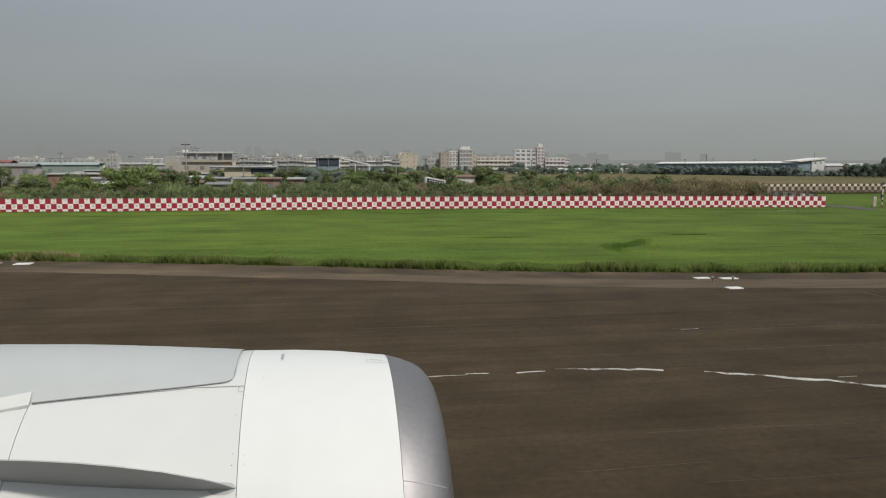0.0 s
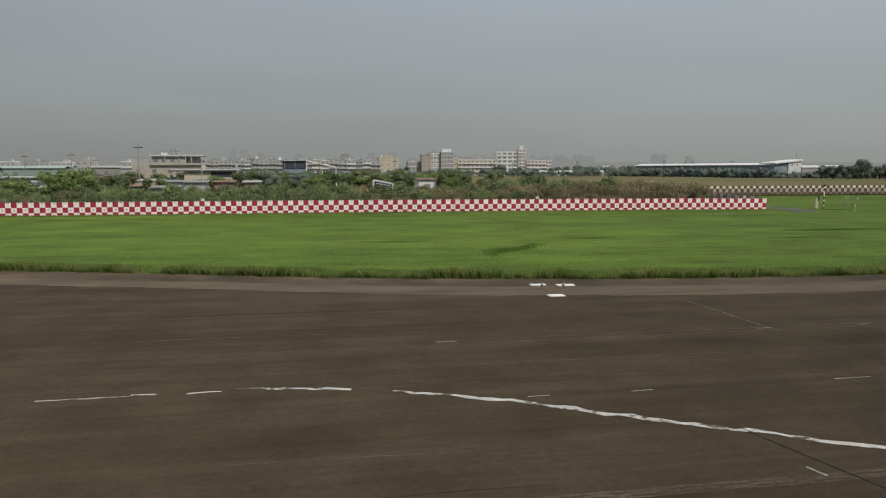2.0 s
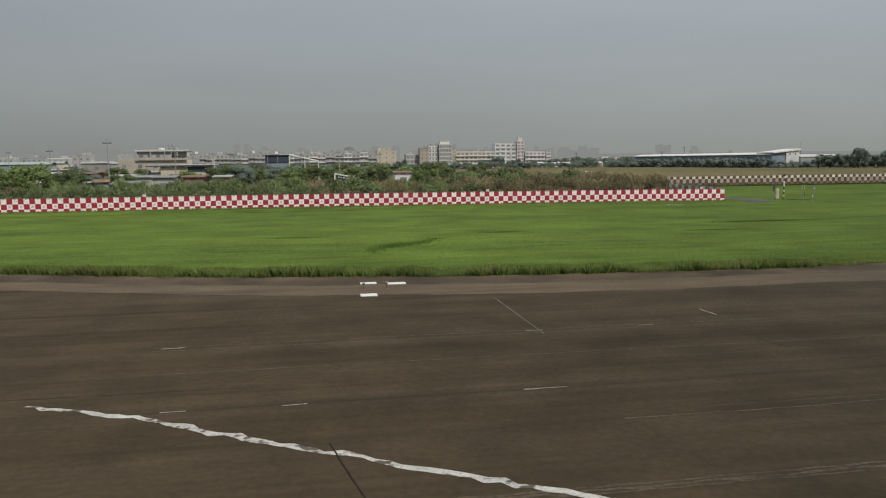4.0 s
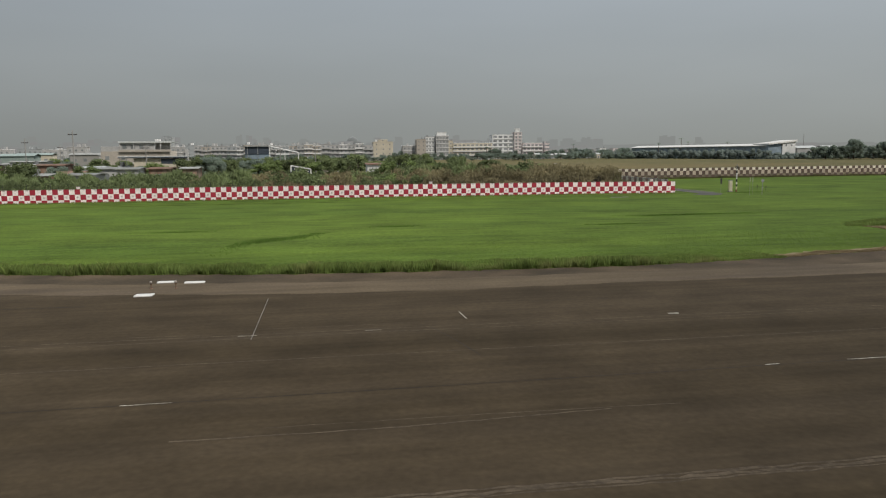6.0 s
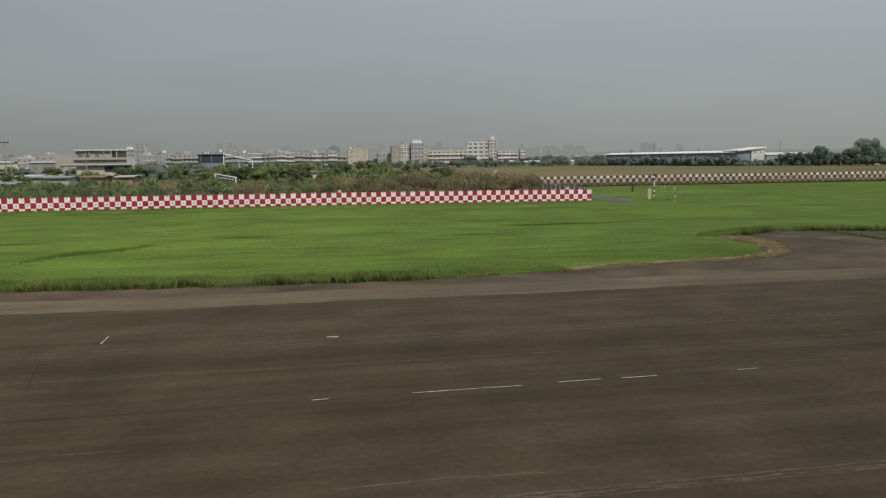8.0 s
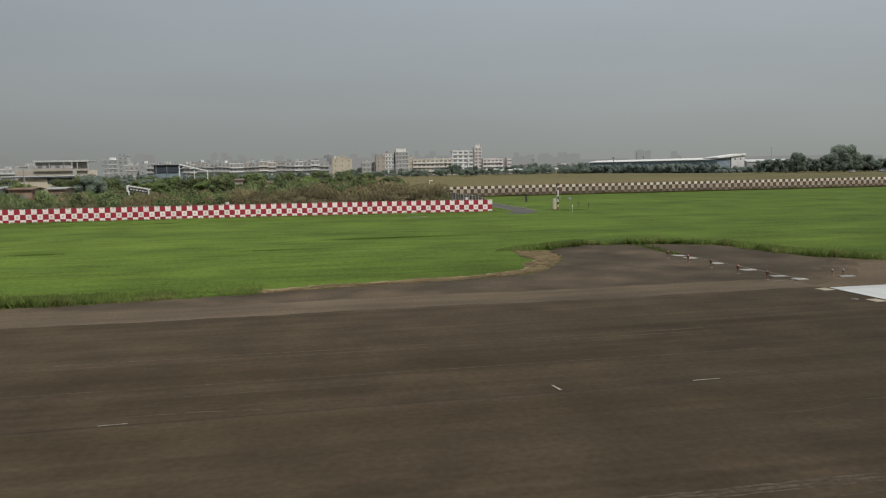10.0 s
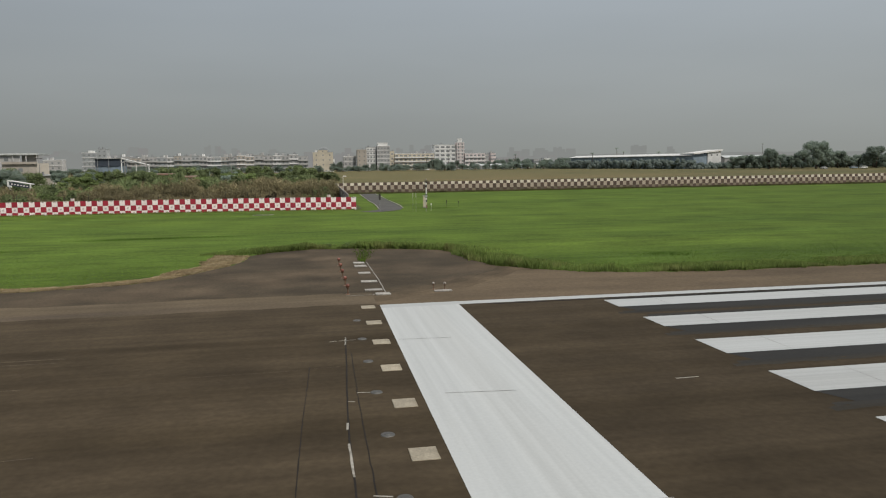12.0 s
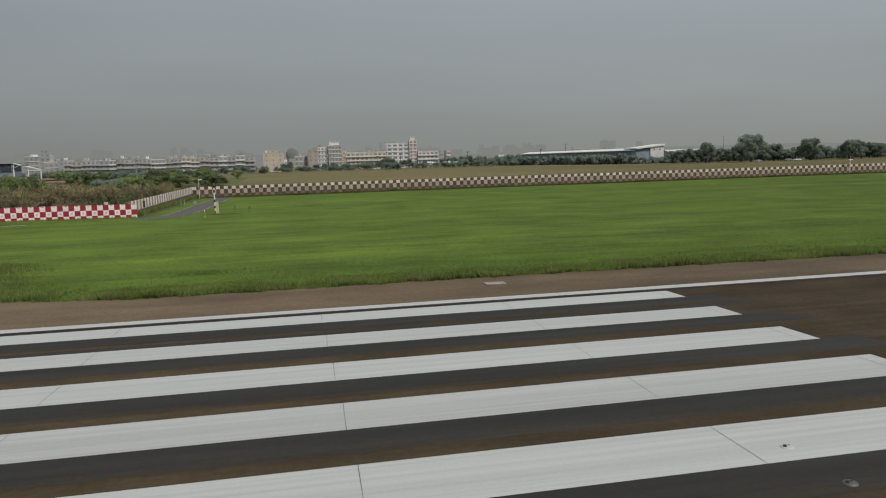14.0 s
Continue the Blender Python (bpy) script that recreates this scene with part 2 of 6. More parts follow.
M_FAN = material("dark_titanium_fan", (0.10, 0.10, 0.11), 0.4, 0.8, vary=0.1)
M_LEAF = material("green_leaves", (0.196, 0.236, 0.110), 0.7, vary=0.38, scale=0.3, fine_amount=0.0, island=0.3, each=0.3, thin=0.4, shine=0.15)
M_LEAFB = material("bright_green_leaves", (0.220, 0.280, 0.106), 0.7, vary=0.32, scale=0.3, fine_amount=0.0, island=0.3, each=0.25, thin=0.4, shine=0.15)
M_LEAFDRY = material("brown_dry_scrub", (0.238, 0.205, 0.118), 0.85, vary=0.38, scale=0.3, fine_amount=0.0, island=0.4, each=0.2, thin=0.35, shine=0.1)
M_LEAFHOLLOW = material("shaded_hollow_leaves", (0.060, 0.050, 0.032), 0.9, vary=0.3, scale=0.5, fine_amount=0.0, island=0.3, thin=0.2, shine=0.1)
# Far leaf colours are lightened and greyed to imitate haze.
M_LEAFFAR = material("hazed_tree_leaves", (0.305, 0.355, 0.292), 0.75, vary=0.10, scale=0.2, fine_amount=0.0, island=0.12, each=0.14, thin=0.65, shine=0.1)
M_LEAFBLUE = material("hazed_dark_hedge_leaves", (0.268, 0.308, 0.278), 0.8, vary=0.10, scale=0.2, fine_amount=0.0, island=0.10, each=0.12, thin=0.6, shine=0.1)
M_LEAFTOWN = material("hazed_town_leaves", (0.302, 0.356, 0.290), 0.8, vary=0.15, scale=0.2, fine_amount=0.0, island=0.15, each=0.15, thin=0.6, shine=0.1)
M_BARK = material("grey_brown_bark", (0.11, 0.085, 0.06), 0.9, vary=0.3, scale=2)
WALLS = [material("plaster_" + n, c, 0.9, vary=0.10, scale=0.25, fine=1.5, fine_amount=0.08, each=0.06, second=tuple(v * 0.75 for v in c), second_scale=0.12, second_range=(0.5, 0.75))
         for n, c in (("cream", (0.62, 0.56, 0.45)), ("grey", (0.45, 0.44, 0.425)), ("white", (0.76, 0.75, 0.73)), ("pink", (0.68, 0.60, 0.58)),
                      ("beige", (0.47, 0.42, 0.36)), ("green", (0.30, 0.36, 0.33)), ("concrete", (0.32, 0.305, 0.28)), ("brick", (0.20, 0.13, 0.11)), ("slate", (0.38, 0.395, 0.395)))]
W_CREAM, W_GREY, W_WHITE, W_PINK, W_BEIGE, W_GREEN, W_CONC, W_BRICK, W_SLATE = WALLS
# Glass colour raised to imitate the distance haze over windows.
M_PANE = material("hazed_window_glass", (0.215, 0.225, 0.225), 0.3, vary=0.2, each=0.25)
M_DARKPANEL = material("dark_blue_sheet", (0.035, 0.045, 0.060), 0.6, vary=0.2, scale=0.3)
M_BLUESHEET = material("light_blue_sheet", (0.20, 0.25, 0.29), 0.6, vary=0.2, scale=0.5, fine=2)
M_DULLTIN = material("dull_grey_tin_roof", (0.30, 0.30, 0.28), 0.6, 0.0, vary=0.2, scale=0.6, stretch=(3, 0.3, 1), fine=3, each=0.25)
M_TIN = material("pale_tin_roof", (0.50, 0.51, 0.49), 0.5, 0.0, vary=0.12, scale=0.4, stretch=(3, 0.3, 1), fine=3)
M_TINGREEN = material("green_tin_roof", (0.33, 0.40, 0.37), 0.55, vary=0.12, scale=0.4, stretch=(3, 0.3, 1), fine=3)
M_TINRED = material("red_tin_roof", (0.24, 0.095, 0.080), 0.6, vary=0.2, scale=0.4, fine=3)
M_RUST = material("rusty_tin", (0.22, 0.125, 0.085), 0.8, vary=0.3, scale=0.5, fine=3, each=0.15, second=(0.28, 0.22, 0.17), second_scale=0.3)


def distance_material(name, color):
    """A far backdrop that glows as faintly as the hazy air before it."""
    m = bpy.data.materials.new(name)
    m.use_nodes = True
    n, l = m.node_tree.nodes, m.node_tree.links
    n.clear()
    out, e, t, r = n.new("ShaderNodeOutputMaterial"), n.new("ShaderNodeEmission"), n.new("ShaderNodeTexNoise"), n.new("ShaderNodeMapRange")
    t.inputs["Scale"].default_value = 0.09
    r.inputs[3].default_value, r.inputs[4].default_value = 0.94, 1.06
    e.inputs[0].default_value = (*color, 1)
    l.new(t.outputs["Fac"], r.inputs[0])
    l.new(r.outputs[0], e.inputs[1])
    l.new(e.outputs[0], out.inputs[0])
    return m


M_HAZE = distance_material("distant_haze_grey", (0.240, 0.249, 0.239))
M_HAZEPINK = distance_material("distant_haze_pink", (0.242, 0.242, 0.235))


# ---- mesh helpers ----
def link_mesh(name, verts, faces, mats, parent=None, label="", smooth=False, slots=None):
    me = bpy.data.meshes.new(name)
    me.from_pydata([tuple(v) for v in verts], [], [tuple(f) for f in faces])
    for m in mats if isinstance(mats, (list, tuple)) else [mats]:
        me.materials.append(m)
    if slots is not None:
        me.polygons.foreach_set("material_index", slots)
    if smooth:
        me.polygons.foreach_set("use_smooth", [True] * len(me.polygons))
    ob = new(name, me)
    if parent:
        ob.parent = parent
    return tagged(ob, label)


def part(name, bm, mat, parent, label="", smooth=False):
    me = bpy.data.meshes.new(name)
    if smooth:
        for f in bm.faces:
            f.smooth = True
    bm.to_mesh(me)
    bm.free()
    me.materials.append(mat)
    ob = new(name, me)
    ob.parent = parent
    return tagged(ob, label)


def shared(name, me, parent, place, label="", turn=0.0):
    """Another object on a mesh that is already there."""
    ob = new(name, me)
    ob.parent = parent
    ob.location = place
    ob.rotation_euler = (0, 0, turn)
    return tagged(ob, label)


def empty(name, place, label, category, group="", kind="", turn=0.0):
    ob = new(name)
    ob.location = place
    ob.rotation_euler = (0, 0, turn)
    return tagged(ob, label, category, group, kind)


def box(x0, x1, y0, y1, z0, z1, bevel=0.0, bm=None):
    own = bm is None
    bm = bm or bmesh.new()
    m = Matrix.Translation(((x0 + x1) / 2, (y0 + y1) / 2, (z0 + z1) / 2)) @ Matrix.Diagonal((x1 - x0, y1 - y0, z1 - z0, 1))
    bmesh.ops.create_cube(bm, size=1.0, matrix=m)
    if bevel and own:
        bmesh.ops.bevel(bm, geom=bm.edges[:], offset=bevel, segments=1, affect="EDGES")
    return bm


def tube(r0, r1, z0, z1, sides=10, x=0.0, y=0.0, bm=None):
    bm = bm or bmesh.new()
    bmesh.ops.create_cone(bm, cap_ends=True, segments=sides, radius1=r0, radius2=r1, depth=z1 - z0, matrix=Matrix.Translation((x, y, (z0 + z1) / 2)))
    return bm


def rod(a, b, r0, r1, sides=6, bm=None):
    bm = bm or bmesh.new()
    a, b = Vector(a), Vector(b)
    turn = (b - a).to_track_quat("Z", "Y").to_matrix().to_4x4()
    bmesh.ops.create_cone(bm, cap_ends=True, segments=sides, radius1=r0, radius2=r1, depth=(b - a).length, matrix=Matrix.Translation((a + b) / 2) @ turn)
    return bm


CAMBER = 0.01153


def gz(y):
    """Ground height: the crowned runway strip falls off to the fence, then the land lies flat."""
    y = abs(y)
    if y < 105:
        return -CAMBER * y
    return -1.21 - 0.34 * min(1.0, (y - 105) / 60)


def gz_np(y):
    y = np.abs(y)
    return np.where(y < 105, -CAMBER * y, -1.21 - 0.34 * np.clip((y - 105) / 60, 0, 1))


EDGE = [(-400, 60), (-60, 53), (0, 50.2), (15, 48.6), (22, 46.7), (29, 44.3), (35, 42.2), (40, 40.2), (47.5, 37.7), (53, 36.7), (57, 35.7), (64, 34.9), (74, 34.3),
        (78, 34.6), (83, 35.3), (87, 36.1), (93, 36.9), (96.2, 37.6), (98, 38.8), (99.4, 41), (100.8, 43.8), (101.5, 46), (101.6, 48.6), (102.4, 50.3), (105.4, 51.9),
        (108.4, 51.4), (112, 50), (114, 48.4), (114.35, 43.2), (115.3, 39.7), (116.6, 38.2), (118.4, 36.5), (120.3, 35.5), (125, 34.6), (140, 34.7), (161, 34.3), (500, 34.0)]
EX, EY = np.array([p[0] for p in EDGE], float), np.array([p[1] for p in EDGE], float)


def edge(x):
    """Where pavement gives way to grass."""
    return np.interp(x, EX, EY)


# ---- ground ----
def build_ground():
    xs = [-4000, -1500, -600, -200, -60, 0, 60, 111.5, 160, 220, 300, 450, 800, 1800, 4000]
    ys = [-4000, -1000, -300, -105, -60, 0, 30, 50, 80, 105, 125, 165, 169.5, 250, 430, 800, 1800, 4000]
    verts = [(x, y, gz(y) - 0.03) for y in ys for x in xs]
    faces, slots, w = [], [], len(xs)
    for j in range(len(ys) - 1):
        for i in range(w - 1):
            faces.append((j * w + i, j * w + i + 1, (j + 1) * w + i + 1, (j + 1) * w + i))
            if -105 <= ys[j] < 105 or (ys[j] < 169 and ys[j] >= 105 and xs[i] >= 111):
                slots.append(0)
            elif xs[i] < 111 and 105 <= ys[j] < 400:
                slots.append(2)
            else:
                slots.append(1)
    ob = link_mesh("ground", verts, faces, [M_LAWN, M_FIELD, M_SCRUBLAND], slots=slots)
    tagged(ob, "flat airfield ground of mown green grass and dry field", "ground", kind="structure")


def sheet(name, x_list, low, high, lift, mat, label, category, steps=6):
    """A thin sheet of pavement that follows the ground between two curves of x."""
    verts, faces = [], []
    for x in x_list:
        a, b = low(x), high(x)
        for k in range(steps + 1):
            y = a + (b - a) * k / steps
            verts.append((x, y, gz(y) + lift))
    n = steps + 1
    for i in range(len(x_list) - 1):
        for k in range(steps):
            faces.append((i * n + k, (i + 1) * n + k, (i + 1) * n + k + 1, i * n + k + 1))
    ob = link_mesh(name, verts, faces, mat)
    return tagged(ob, label, category, kind="structure")


def build_pavement():
    dense = sorted(set([-400, -200, -100, 400, 500] + [107.9, 116.0] + [x * 0.5 for x in range(-120, 340)] + list(EX)))
    sheet("runway", [-400, -100, 0, 50, 100, 150, 250, 500], lambda x: -29.5, lambda x: 29.45, 0.0, M_RUNWAY, "dark brown runway asphalt streaked with rubber", "runway", 12)
    wob = lambda x: 0.18 * math.sin(x * 0.7) + 0.12 * math.sin(x * 1.9)
    left = [x for x in dense if x <= 107.9]
    right = [x for x in dense if x >= 107.9] 
    worn = lambda x: 0.16 + 0.10 * math.sin(x * 0.37) + 0.06 * math.sin(x * 1.31 + 1) + 0.05 * math.sin(x * 3.7)
    inner = lambda x: worn(x) + float(np.interp(x, [-400, 17.5, 23.7, 32.5, 40.5, 49.2, 57.8, 66], [50, 42.8, 40.8, 37.8, 34.7, 31.75, 29.95, 29.45]))
    outer = lambda x: min(inner(x) + float(np.interp(x, [20, 60], [2.0, 2.9])) + 0.5 * wob(x), edge(x) - 0.8)
    sheet("runway_widening", left, lambda x: 29.45, lambda x: inner(x) + 0.001, 0.0, M_RUNWAY, "dark brown runway asphalt streaked with rubber", "runway", 3)
    sheet("shoulder_pale", left, inner, outer, 0.0, M_PALE, "pale worn asphalt strip beside the runway", "shoulder", 2)
    ragged = lambda x: edge(x) + 0.12 * math.sin(x * 3.1) + 0.10 * math.sin(x * 7.7)
    sheet("shoulder_dark", left, outer, ragged, 0.0, M_APRON, "old dark asphalt shoulder beside the grass", "shoulder", 4)
    seam = lambda x: min(ragged(x) - 0.02, float(np.interp(x, [107.9, 110, 112.5, 114.6, 116, 117.5], [30.2, 31.0, 33.2, 36.0, 38.0, 60])) + 1.0 * wob(x))
    mouth = [x for x in right if x <= 117.5]
    line = lambda k: (lambda x: min(ragged(x) - 0.02 + 0.003 * k, seam(x) + 0.62 * k + 0.3 * math.sin(x * (0.7 + 0.35 * k) + k) * min(k, 1)))
    for k, mat in enumerate(MOUTH):
        sheet("shoulder_blend", mouth, line(k), line(k + 1), 0.0, mat, "half worn asphalt between the shoulder and the turnout", "shoulder", 2)
    sheet("shoulder_mouth", mouth, line(len(MOUTH)), ragged, 0.0, M_APRON, "old dark asphalt of the runway end turnout", "shoulder", 5)
    sheet("shoulder_brown", right, lambda x: 29.45, lambda x: seam(x) if x <= 117.5 else ragged(x), 0.0, M_SHOULDER, "brown asphalt shoulder beside the grass", "shoulder", 3)


def flat(name, corners, lift, mat, label, category, group=""):
    """A painted mark that follows the ground."""
    verts = [(x, y, gz(y) + lift) for x, y in corners]
    ob = link_mesh(name, verts, [tuple(range(len(verts)))], mat)
    return tagged(ob, label, category, group, "structure")


def strip(name, points, width, lift, mat, label, category, rough=0.0, seed=1, group=""):
    """A line along a polyline, with ragged edges where the paint is worn."""
    rnd = random.Random(seed)
    fine = []
    for (x0, y0), (x1, y1) in zip(points, points[1:]):
        n = max(1, int(math.hypot(x1 - x0, y1 - y0) / (0.25 if rough else 4.0)))
        fine += [(x0 + (x1 - x0) * k / n, y0 + (y1 - y0) * k / n) for k in range(n)]
    fine.append(points[-1])
    verts, faces = [], []
    for i, (x, y) in enumerate(fine):
        a, b = fine[max(i - 1, 0)], fine[min(i + 1, len(fine) - 1)]
        d = Vector((b[0] - a[0], b[1] - a[1])).normalized()
        drift = rough * rnd.uniform(-0.4, 0.4)
        for s in (-1, 1):
            h = s * width / 2 * (1 + rough * rnd.uniform(-0.6, 0.6)) + drift * width
            verts.append((x - d.y * h, y + d.x * h, gz(y + d.x * h) + lift))
        if i:
            faces.append((2 * i - 2, 2 * i, 2 * i + 1, 2 * i - 1))
    ob = link_mesh(name, verts, faces, mat)
    return tagged(ob, label, category, group, "structure")


BAR_SLANT = 0.0095
STRIPES = [(28.16, 26.66), (24.63, 23.02), (21.05, 19.30), (17.43, 15.65), (13.80, 11.90)]


def build_markings():
    ys = [29.1, 20, 10, 0, -10, -20, -29.0]
    verts = [(x - BAR_SLANT * (29.1 - y), y, gz(y) + 0.006) for y in ys for x in (107.97, 110.98)]
    faces = [(2 * k, 2 * k + 1, 2 * k + 3, 2 * k + 2) for k in range(len(ys) - 1)]
    tagged(link_mesh("threshold_bar", verts, faces, M_BAR), "broad white threshold bar painted across the runway", "marking", kind="structure")
    flat("edge_line", [(107.97, 28.72), (420, 28.55), (420, 29.18), (107.97, 29.38)], 0.008, M_PAINT, "long white runway edge line", "marking")
    for hi, lo in STRIPES:
        flat("stripe_border", [(117.0, lo - 0.85), (147.2, lo - 0.85), (147.0, lo + 0.1), (116.6, lo + 0.1)], 0.005, M_BORDER, "dark paint border along a threshold stripe", "marking", "stripe borders")
        if hi > 24:
            flat("stripe_border", [(116.85, hi - 0.05), (147.0, hi - 0.05), (147.2, hi + 0.45), (117.0, hi + 0.45)], 0.005, M_BORDERTHIN, "thin dark paint border along a threshold stripe", "marking", "stripe borders")
        for k, mat in enumerate((M_BORDERTHIN, M_BORDERWORN)):
            strip("stripe_border", [(116.4 - 0.25 * k, lo - 0.92 - 0.22 * k), (147.5, lo - 0.92 - 0.22 * k)], 0.26, 0.003 + 0.0007 * (1 - k), mat, "worn dark paint along the rim of a stripe border", "marking", 0.5, 300 + int(lo) + k, "stripe borders")
        flat("threshold_stripe", [(116.63, lo), (145.80, lo), (145.80, hi), (116.63, hi)], 0.009, M_PAINT, "long white threshold stripe with fine groove lines", "marking", "threshold stripes")
    for x in (118.7, 125.4, 132.2, 139.0, 145.3):
        for hi, lo in STRIPES:
            strip("pavement_joint", [(x + 0.02, hi), (x - 0.04, lo)], 0.016, 0.013, M_JOINT, "thin grey joint across a painted stripe", "joint", group="pavement joints")
    strip("pavement_joint", [(36.5, 28.97), (42, 29.0), (48, 29.15), (51.2, 29.05)], 0.075, 0.006, M_CRACK, "dark ragged crack along the runway edge", "joint", 0.8, 3)
    strip("pavement_joint", [(50.95, 14.1), (51.3, 12.3), (51.7, 10.5), (52.0, 8.5)], 0.025, 0.013, M_CRACK, "dark crack across the worn white line", "joint", 0.6, 4)
    strip("pavement_joint", [(47, 16.72), (60, 16.8), (75, 17.0), (96, 17.25)], 0.03, 0.003, M_CRACK, "thin dark joint along the runway", "joint", 0.5, 5)
    strip("pavement_joint", [(112, 28.45), (170, 28.38)], 0.10, 0.012, M_CRACK, "dark seam between the edge line and a stripe", "joint", 0.3, 6)
    # cracks and joints before the threshold bar
    strip("pavement_joint", [(106.41, 23.9), (106.25, 20.0), (106.13, 17.2), (106.05, 14.5), (106.03, 11.0), (106.0, 2.0)], 0.035, 0.005, M_CRACK, "straight dark joint across the runway", "joint", 0.5, 8)
    strip("pavement_joint", [(106.47, 21.9), (106.40, 18.0), (106.37, 15.6), (106.36, 12.0), (106.3, 8.0)], 0.022, 0.005, M_CRACK, "thin wandering crack across the runway", "joint", 0.9, 9)
    strip("pavement_joint", [(105.3, 20.5), (105.15, 16.0), (105.09, 13.0), (105.05, 11.2), (105.0, 5.0)], 0.020, 0.005, M_CRACK, "thin wandering crack across the runway", "joint", 0.9, 10)
    for a, b in (((106.07, 15.8), (106.05, 15.4)), ((106.04, 14.6), (106.04, 13.0)), ((106.41, 23.9), (106.35, 22.9)), ((105.9, 23.4), (106.7, 23.5)), ((106.4, 17.9), (106.75, 17.85)), ((106.15, 17.25), (106.3, 17.2)), ((106.3, 12.2), (106.6, 12.1))):
        strip("paint_dash", [a, b], 0.04, 0.007, M_WORN, "short thin dash of old white paint", "marking", 0.5, int(a[1] * 10), "paint dashes")
    for a, b in (((108.39, 17.4), (110.05, 17.24)), ((107.98, 11.28), (110.9, 11.15)), ((108.0, 23.2), (109.6, 23.1))):
        strip("pavement_joint", [a, b], 0.02, 0.013, M_JOINT, "thin grey joint across the threshold bar", "joint", 0.5, 14, "bar joints")
    # pale worn seams along the paving lanes
    for y, w, seed in ((11.27, 0.07, 901), (11.02, 0.05, 902), (11.14, 0.10, 903), (23.05, 0.06, 904), (22.6, 0.05, 905), (19.95, 0.04, 906), (6.1, 0.07, 907)):
        strip("lane_seam", [(46 + 7.5 * k, y + 0.015 * (k % 3) + (0.004 * k if y < 12 else 0)) for k in range(8)], w, 0.003, M_SCUFF, "pale worn seam along a paving lane", "joint", 0.9, seed, "lane seams")
    rnd = random.Random(61)
    for k in range(44):
        x, y, n = rnd.uniform(-20, 105), rnd.uniform(5, 29), rnd.uniform(1.5, 9)
        strip("scuff", [(x, y), (x + n / 2, y + rnd.uniform(-0.08, 0.08)), (x + n, y + rnd.uniform(-0.25, 0.25))], rnd.uniform(0.015, 0.05), 0.003, M_SCUFF if k % 6 else M_CRACK, "faint long tyre scuff on the asphalt", "scuff", 0.9, 700 + k, "tyre scuffs")
    strip("worn_line", [(36.0, 18.45), (38.1, 18.5)], 0.07, 0.006, M_WORN, "faint remains of a curved white line", "marking", 0.9, 11, "worn lines")
    for k, pts in enumerate(([(38.1, 18.54), (38.7, 18.5)], [(39.4, 18.46), (40.2, 18.5)], [(40.5, 18.62), (41.4, 18.52), (42.4, 18.32), (43.3, 18.12)])):
        strip("worn_line", pts, 0.09 if k < 2 else 0.14, 0.006, M_CURVE, "broken piece of a worn white line", "marking", 0.9, 20 + k, "worn lines")
    strip("worn_line", [(44.3, 17.80), (46.2, 16.8), (47.3, 16.2), (48.7, 15.15), (51.5, 13.3), (54.4, 11.35), (57.2, 9.5), (61, 7.2)], 0.19, 0.006, M_CURVE,
          "long worn white line that curves over the asphalt", "marking", 1.0, 31, "worn lines")
    dashes = [(47.36, 47.9, 16.72), (49.94, 50.5, 16.69), (55.49, 56.56, 16.77), (70.7, 71.1, 17.0), (73.0, 75.6, 17.04), (76.5, 77.6, 17.13), (78.1, 79.05, 17.11), (81.2, 81.8, 17.17),
              (95.0, 95.75, 17.32), (114.1, 114.72, 17.35), (46.2, 46.85, 22.9), (57.3, 57.85, 22.96), (61.1, 61.6, 22.94)]
    for k, (a, b, y) in enumerate(dashes):
        strip("paint_dash", [(a, y - 0.02), (b, y)], 0.045, 0.007, M_WORN, "short thin dash of old white paint", "marking", 0.5, 50 + k, "paint dashes")
    strip("paint_dash", [(64.44, 25.16), (64.46, 24.0)], 0.05, 0.007, M_WORN, "short thin dash of old white paint", "marking", 0.5, 79, "paint dashes")
    strip("pavement_joint", [(57.76, 29.16), (57.73, 22.4)], 0.018, 0.013, M_JOINT, "thin grey joint across the runway", "joint", 0.5, 15)
    strip("pavement_joint", [(63.15, 23.0), (63.6, 21.2), (63.97, 19.3)], 0.022, 0.005, M_CRACK, "thin wandering crack across the runway", "joint", 0.9, 16)
    strip("paint_dash", [(51.0, 11.65), (51.08, 11.22)], 0.06, 0.007, M_WORN, "short thin dash of old white paint", "marking", 0.5, 80, "paint dashes")
    strip("paint_dash", [(91.52, 17.75), (91.6, 17.3)], 0.06, 0.007, M_WORN, "short thin dash of old white paint", "marking", 0.5, 81, "paint dashes")
    strip("paint_dash", [(71.2, 23.38), (71.55, 23.3)], 0.16, 0.007, M_WORN, "small patch of old white paint", "marking", 0.5, 82, "paint dashes")


def build_road():
    mid = [(112.6, 98.7), (113.3, 99.1), (114.2, 99.8), (115.8, 102), (116.6, 106), (116.95, 112), (117.2, 120), (117.2, 130), (117.5, 146), (117.95, 167.5)]
    strip("road", mid, 3.3, 0.0, M_ROAD, "narrow grey service road through the grass", "road")
    for s, name in ((-1.75, "kerb"), (1.75, "kerb")):
        pts = [(x - (s if i > 3 else s * 0.4), y + (0 if i > 3 else s * 0.8)) for i, (x, y) in enumerate(mid)][4:]
        strip(name, pts, 0.14, 0.05, M_WORN, "pale concrete kerb along the service road", "kerb", 0.4, 7, "road kerbs")


build_ground()
build_pavement()
build_markings()
build_road()


# ---- engine ----
ENG_X, ENG_Y, ENG_Z = 34.46, 5.40, 2.40


